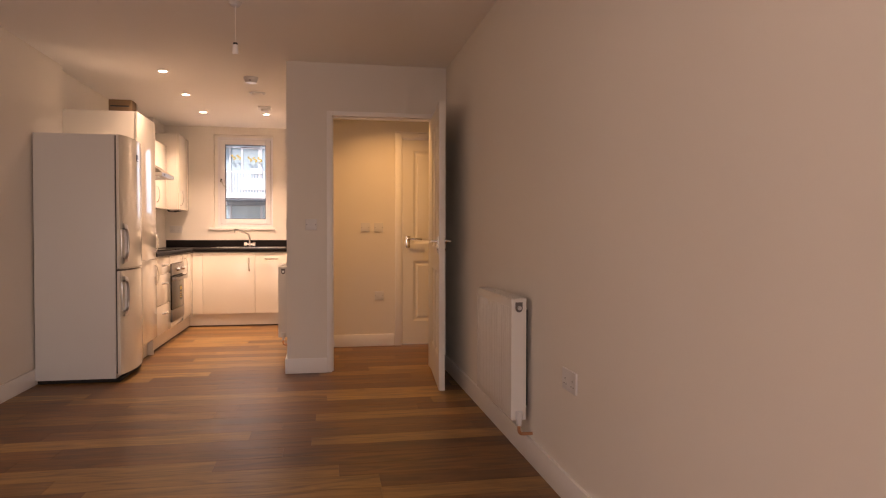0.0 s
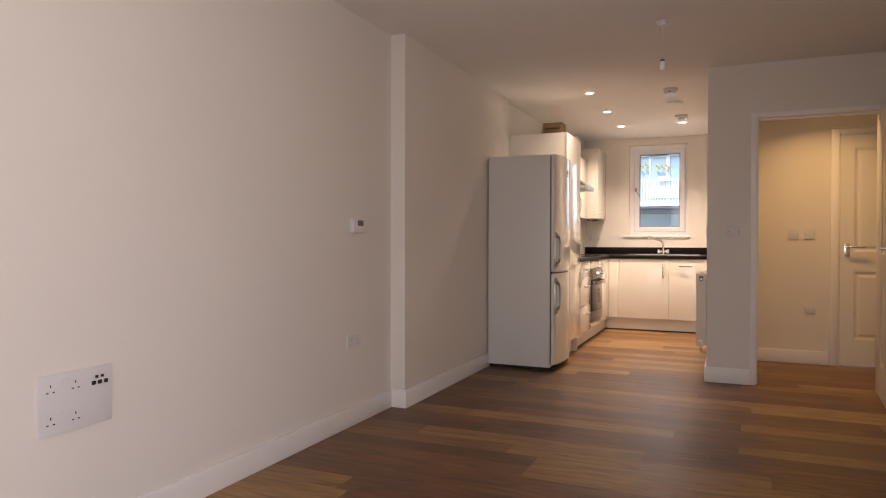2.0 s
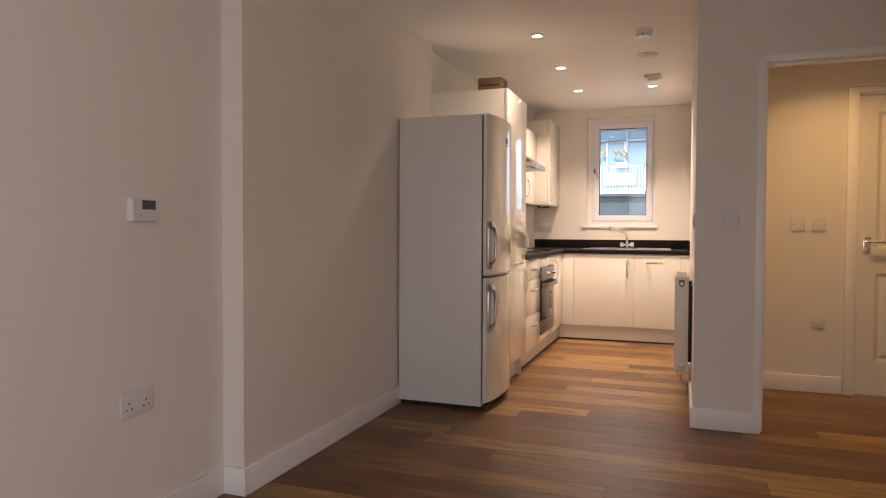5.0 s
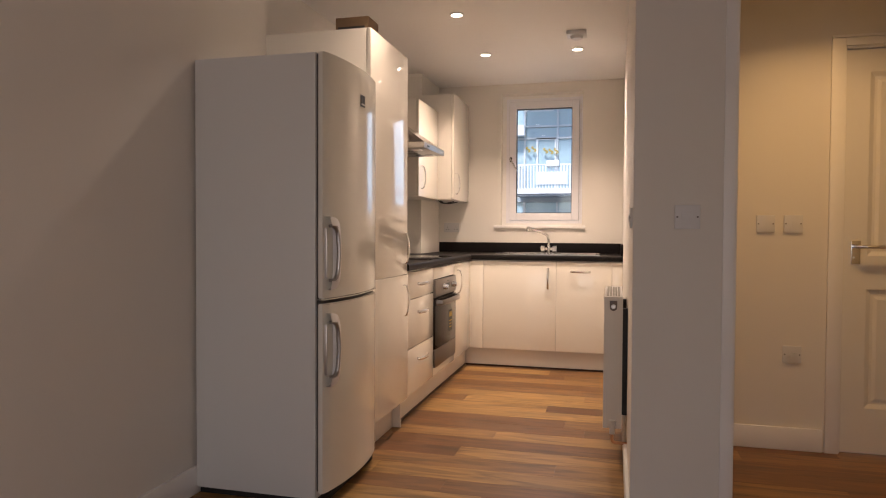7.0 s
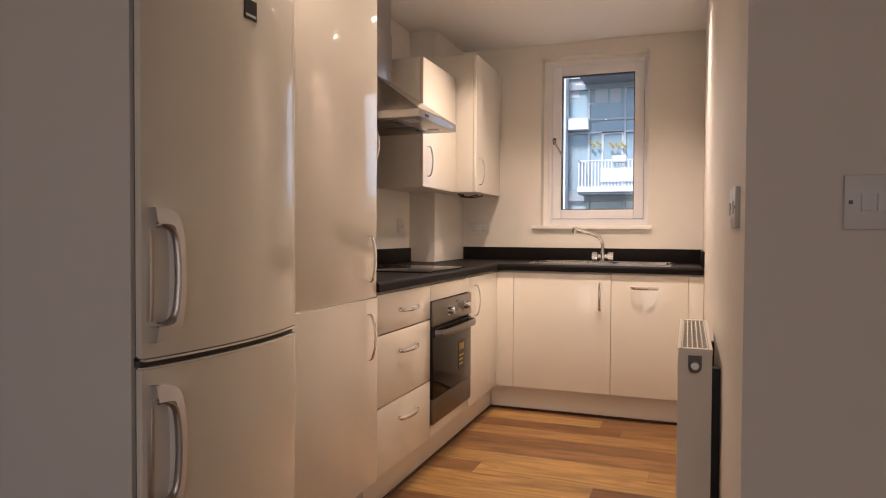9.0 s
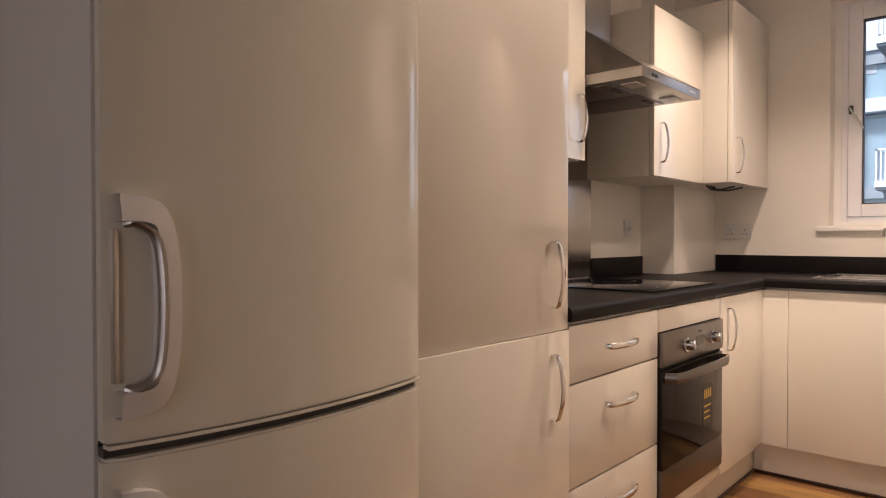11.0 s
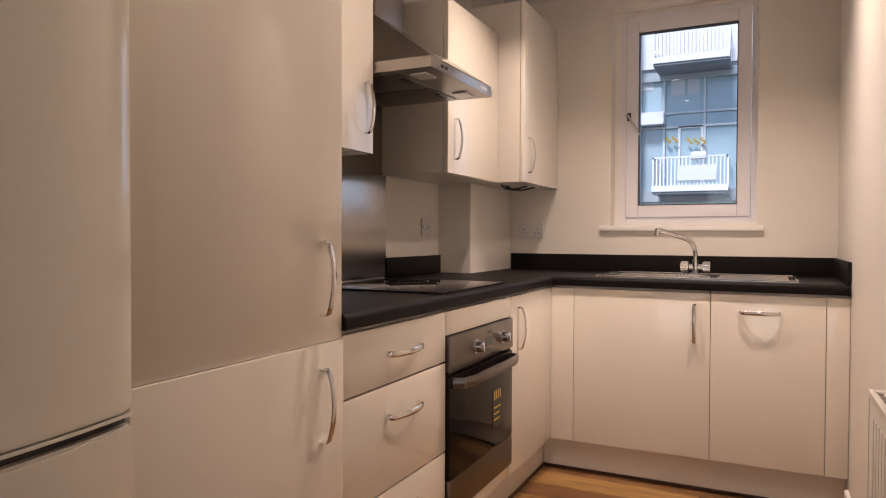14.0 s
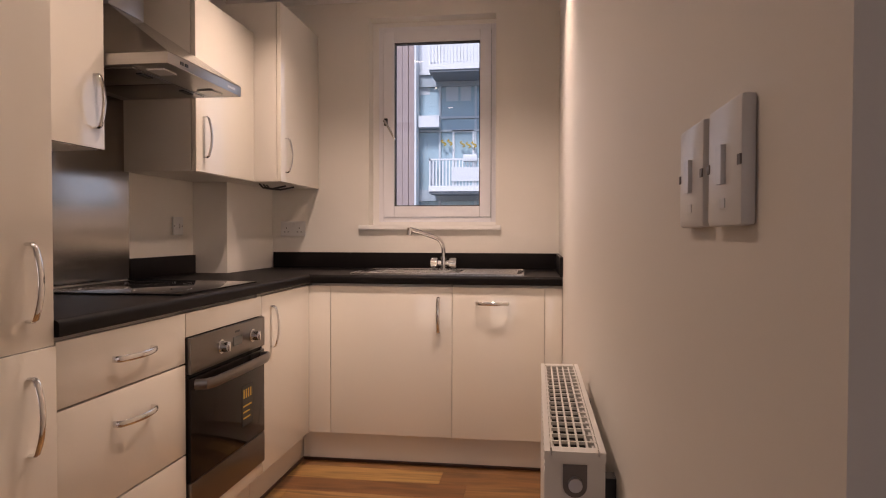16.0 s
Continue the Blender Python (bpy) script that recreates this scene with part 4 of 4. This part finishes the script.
smoke = thing("smoke_alarm", (-0.58, 6.85, H), "round white smoke alarm on the ceiling", "smoke alarm")
bm = bmesh.new()
add_cyl(bm, (-0.58, 6.85, H), (-0.58, 6.85, H - 0.018), 0.062, 0.060, 32)
add_cyl(bm, (-0.58, 6.85, H - 0.018), (-0.58, 6.85, H - 0.045), 0.055, 0.046, 32)
finish("body", bm, WHITEP, smoke, smooth=True)
box("indicator", (-0.592, 6.795, H - 0.036), (-0.575, 6.80, H - 0.03), DARKP, smoke)
disc = thing("ceiling_vent", (-0.586, 7.47, H), "round white ceiling valve", "vent")
bm = bmesh.new()
add_cyl(bm, (-0.586, 7.47, H), (-0.586, 7.47, H - 0.010), 0.075, 0.070, 32)
finish("ring", bm, WHITEP, disc, smooth=True)
cyl("cone", (-0.586, 7.47, H - 0.010), (-0.586, 7.47, H - 0.018), 0.05, CEIL, disc, r2=0.045)
sensor = thing("heat_alarm", (-0.577, 8.18, H), "square white heat alarm on the ceiling", "alarm")
boxes("body", [((-0.642, 8.115, H - 0.028), (-0.512, 8.245, H))], WHITEP, sensor, bevel=0.01)
cyl("cap", (-0.577, 8.18, H - 0.028), (-0.577, 8.18, H - 0.045), 0.045, WHITEP, sensor, r2=0.035)
PX, PY = -0.475, 4.98
pend = thing("pendant_lamp", (PX, PY, H), "white pendant lampholder on a short cord", "pendant lamp")
cyl("rose", (PX, PY, H), (PX, PY, H - 0.02), 0.040, WHITEP, pend, r2=0.026)
cyl("cord", (PX, PY, H - 0.02), (PX, PY, 2.17), 0.0013, CEIL, pend, n=8)
cyl("cord_grip", (PX, PY, 2.172), (PX, PY, 2.160), 0.012, DARKP, pend, r2=0.015)
cyl("lampholder", (PX, PY, 2.160), (PX, PY, 2.105), 0.015, CEIL, pend, r2=0.018)

# ---- outside ----
FACADE = material("facade_grey_panel", (0.36, 0.43, 0.48), 0.45, amount=0.12, scale=0.8)
PALE = material("facade_white_panel", (0.70, 0.74, 0.77), 0.5, amount=0.06, scale=0.6)
MULL = material("facade_mullion", (0.55, 0.61, 0.65), 0.4)
RAIL = material("white_railing", (0.76, 0.79, 0.82), 0.4)
# slab colour darkened for the shade beneath the balconies
SHADE = material("balcony_soffit_shade", (0.16, 0.19, 0.22), 0.7, amount=0.1)
PANE = material("facade_glass", (0.34, 0.48, 0.55), 0.12, amount=0.35, scale=0.5, coat=0.4)
GOLD = material("gold_foil", (0.80, 0.55, 0.06), 0.25, metal=0.6)
BRICK = material("brown_cladding", (0.36, 0.29, 0.28), 0.8, amount=0.2, scale=6, bump=0.3, bump_scale=40)
GROUND = material("paving_grey", (0.16, 0.16, 0.15), 0.9, amount=0.2, scale=0.4)
structure(box("ground", (-400, -400, -7.2), (400, 400, -7.0), GROUND), "grey paving below the flats", "ground")
YO = 25.0
tower = thing("apartment_block", (-2, YO + 4, -7.0), "glass and grey panelled apartment block opposite", "building")
storey, z_first = 3.30, 2.36
box("core", (-16, YO + 0.35, -7.0), (12, YO + 9, 14.0), FACADE, tower)
levels = [z_first + storey * k for k in (-2, -1, 0, 1, 2)]
xs = [-3.15 + 1.04 * k for k in range(-11, 13)]
mull, panes_, bands = [], [], []
for z in levels:
    bands.append(((-16, YO + 0.05, z - 0.30), (12, YO + 0.35, z + 0.02)))
    mull += [((-16, YO + 0.10, z + 1.70), (12, YO + 0.2, z + 1.76)), ((-16, YO + 0.10, z + 2.08), (12, YO + 0.2, z + 2.14))]
    for x in xs:
        mull.append(((x - 0.03, YO + 0.08, z + 0.02), (x + 0.03, YO + 0.22, z + storey - 0.30)))
boxes("floor_band", bands, FACADE, tower)
boxes("mullion", mull, MULL, tower)
pane_mesh = None
rng = random.Random(4)
for z in levels[1:4]:
    for x in xs[5:17]:
        for lo, hi in ((0.03, 1.69), (1.77, 2.07), (2.15, storey - 0.31)):
            mat = PALE if -1.6 < x < -0.4 else PANE
            box("pane", (x + 0.032, YO + 0.16, z + lo), (x + 1.008, YO + 0.19, z + hi), mat, tower)
for k, z in ((0, z_first), (1, z_first + storey)):
    b = thing("balcony", (-2.5, YO - 0.5, z), "white railed balcony on the block opposite", "balcony", "balconies opposite")
    x0, x1, yb = -3.27, -1.46, YO - 1.1
    box("slab", (x0, yb, z - 0.16), (x1, YO + 0.05, z), SHADE, b)
    box("edge", (x0 - 0.01, yb - 0.03, z - 0.10), (x1 + 0.01, yb - 0.001, z + 0.05), RAIL, b)
    rails = [((x0, yb, z + 0.75), (x1, yb + 0.05, z + 0.79))]
    rails += [((x0 + 0.09 * i, yb + 0.01, z + 0.05), (x0 + 0.09 * i + 0.035, yb + 0.04, z + 0.75)) for i in range(int((x1 - x0) / 0.09) + 1)]
    rails += [((xx, yb + 0.12 * i + 0.05, z + 0.05), (xx + 0.03, yb + 0.12 * i + 0.085, z + 0.75)) for xx in (x0, x1 - 0.03) for i in range(8)]
    rails += [((xx, yb, z + 0.75), (xx + 0.04, YO, z + 0.79)) for xx in (x0, x1 - 0.04)]
    boxes("railing", rails, RAIL, b)
    if k == 0:
        boxes("screen_panel", [((-2.65, yb - 0.04, z + 0.17), (-1.72, yb - 0.004, z + 0.55))], PALE, b)
        tagged(box("planter", (-2.33, yb - 0.12, z + 0.70), (-1.95, yb + 0.12, z + 0.88), PALE, bevel=0.02), "white planter box hung on the railing", "planter")
    else:
        boxes("screen_panel", [((-3.3 + 0.62 * i, yb + 0.055, z + 0.12), (-2.85 + 0.62 * i, yb + 0.075, z + 0.66)) for i in range(3)], PALE, b)
boxes("upper_cladding", [((-16, YO - 0.02, z_first + storey + 0.03), (12, YO + 0.04, 12))], PALE, tower)
# pale block standing out from the glazing
box("pale_block", (-3.72, YO - 0.25, 4.15), (-3.12, YO + 0.05, 4.48), PALE, tower)
blind = thing("hung_blinds", (-3.0, YO + 0.1, 4.7), "pale window furniture behind the glass opposite", "window furniture")
each("blind", [((-3.75, YO + 0.145, 5.15), (-3.45, YO + 0.158, 5.6)), ((-2.98, YO + 0.145, 4.95), (-2.62, YO + 0.158, 5.6)), ((-2.55, YO + 0.145, 4.95), (-2.25, YO + 0.158, 5.6))], MULL, blind)
each("door_stile", [((-2.78, YO + 0.1, 2.5), (-2.72, YO + 0.158, 4.1)), ((-2.20, YO + 0.1, 2.5), (-2.15, YO + 0.158, 4.1)), ((-2.72, YO + 0.1, 4.04), (-2.20, YO + 0.158, 4.1))], PALE, blind)
for gx in (-3.02, -2.84, -2.47, -2.30, -2.14):
    bm = bmesh.new()
    pts = [(gx + 0.07 * math.sin(a), YO - 0.02, 3.66 - 0.07 * (gx > -2.6) + 0.02 * math.sin(gx * 9) + 0.027 * a) for a in (0, 1.2, 2.4, 3.6, 4.8, 6.0)]
    add_tube(bm, pts, 0.022, up=(0, 1, 0))
    tagged(finish("foil_balloon", bm, GOLD, smooth=True), "gold foil balloon behind the balcony", "balloon", "gold balloons")
return_wall = thing("cladding_return", (-4.2, YO - 0.2, -7.0), "brown grey clad fin beside the balconies", "facade")
return_wall["kind"] = "structure"
each("cladding_strip", [((-4.65 + 0.17 * i, YO - 0.42 - 0.03 * (i % 2), -7.0), (-4.65 + 0.17 * (i + 1) - 0.012, YO + 0.04, 12)) for i in range(5)], BRICK, return_wall)
box("edge_trim", (-3.80, YO - 0.46, -7.0), (-3.745, YO + 0.04, 12), PALE, return_wall)

# ---- floor planks ----
PW = 0.152


def plank(x0, x1, y0):
    g, c, z = 0.0002, 0.0006, -0.0004
    a, b, c0, d = x0 + g, x1 - g, y0 + g, y0 + PW - g
    v = [(a, c0, -0.008), (b, c0, -0.008), (b, d, -0.008), (a, d, -0.008), (a, c0, z - c), (b, c0, z - c), (b, d, z - c), (a, d, z - c),
         (a + c, c0 + c, z), (b - c, c0 + c, z), (b - c, d - c, z), (a + c, d - c, z)]
    f = [(0, 1, 5, 4), (1, 2, 6, 5), (2, 3, 7, 6), (3, 0, 4, 7), (4, 5, 9, 8), (5, 6, 10, 9), (6, 7, 11, 10), (7, 4, 8, 11), (8, 9, 10, 11)]
    me = bpy.data.meshes.new("plank")
    me.from_pydata(v, [], f)
    me.materials.append(OAK)
    ob = new("plank", me)
    ob.parent = floor


rng = random.Random(7)
y = Y0
while y < YB - 0.3:
    x_end = XR if y < YN - 0.1 else (2.6 if y < YH else XK)
    x = XL1 - rng.random() * 1.2
    while x < x_end:
        nx = x + 1.22
        plank(max(x, XL1), min(nx, x_end + 0.1), y)
        x = nx
    y += PW
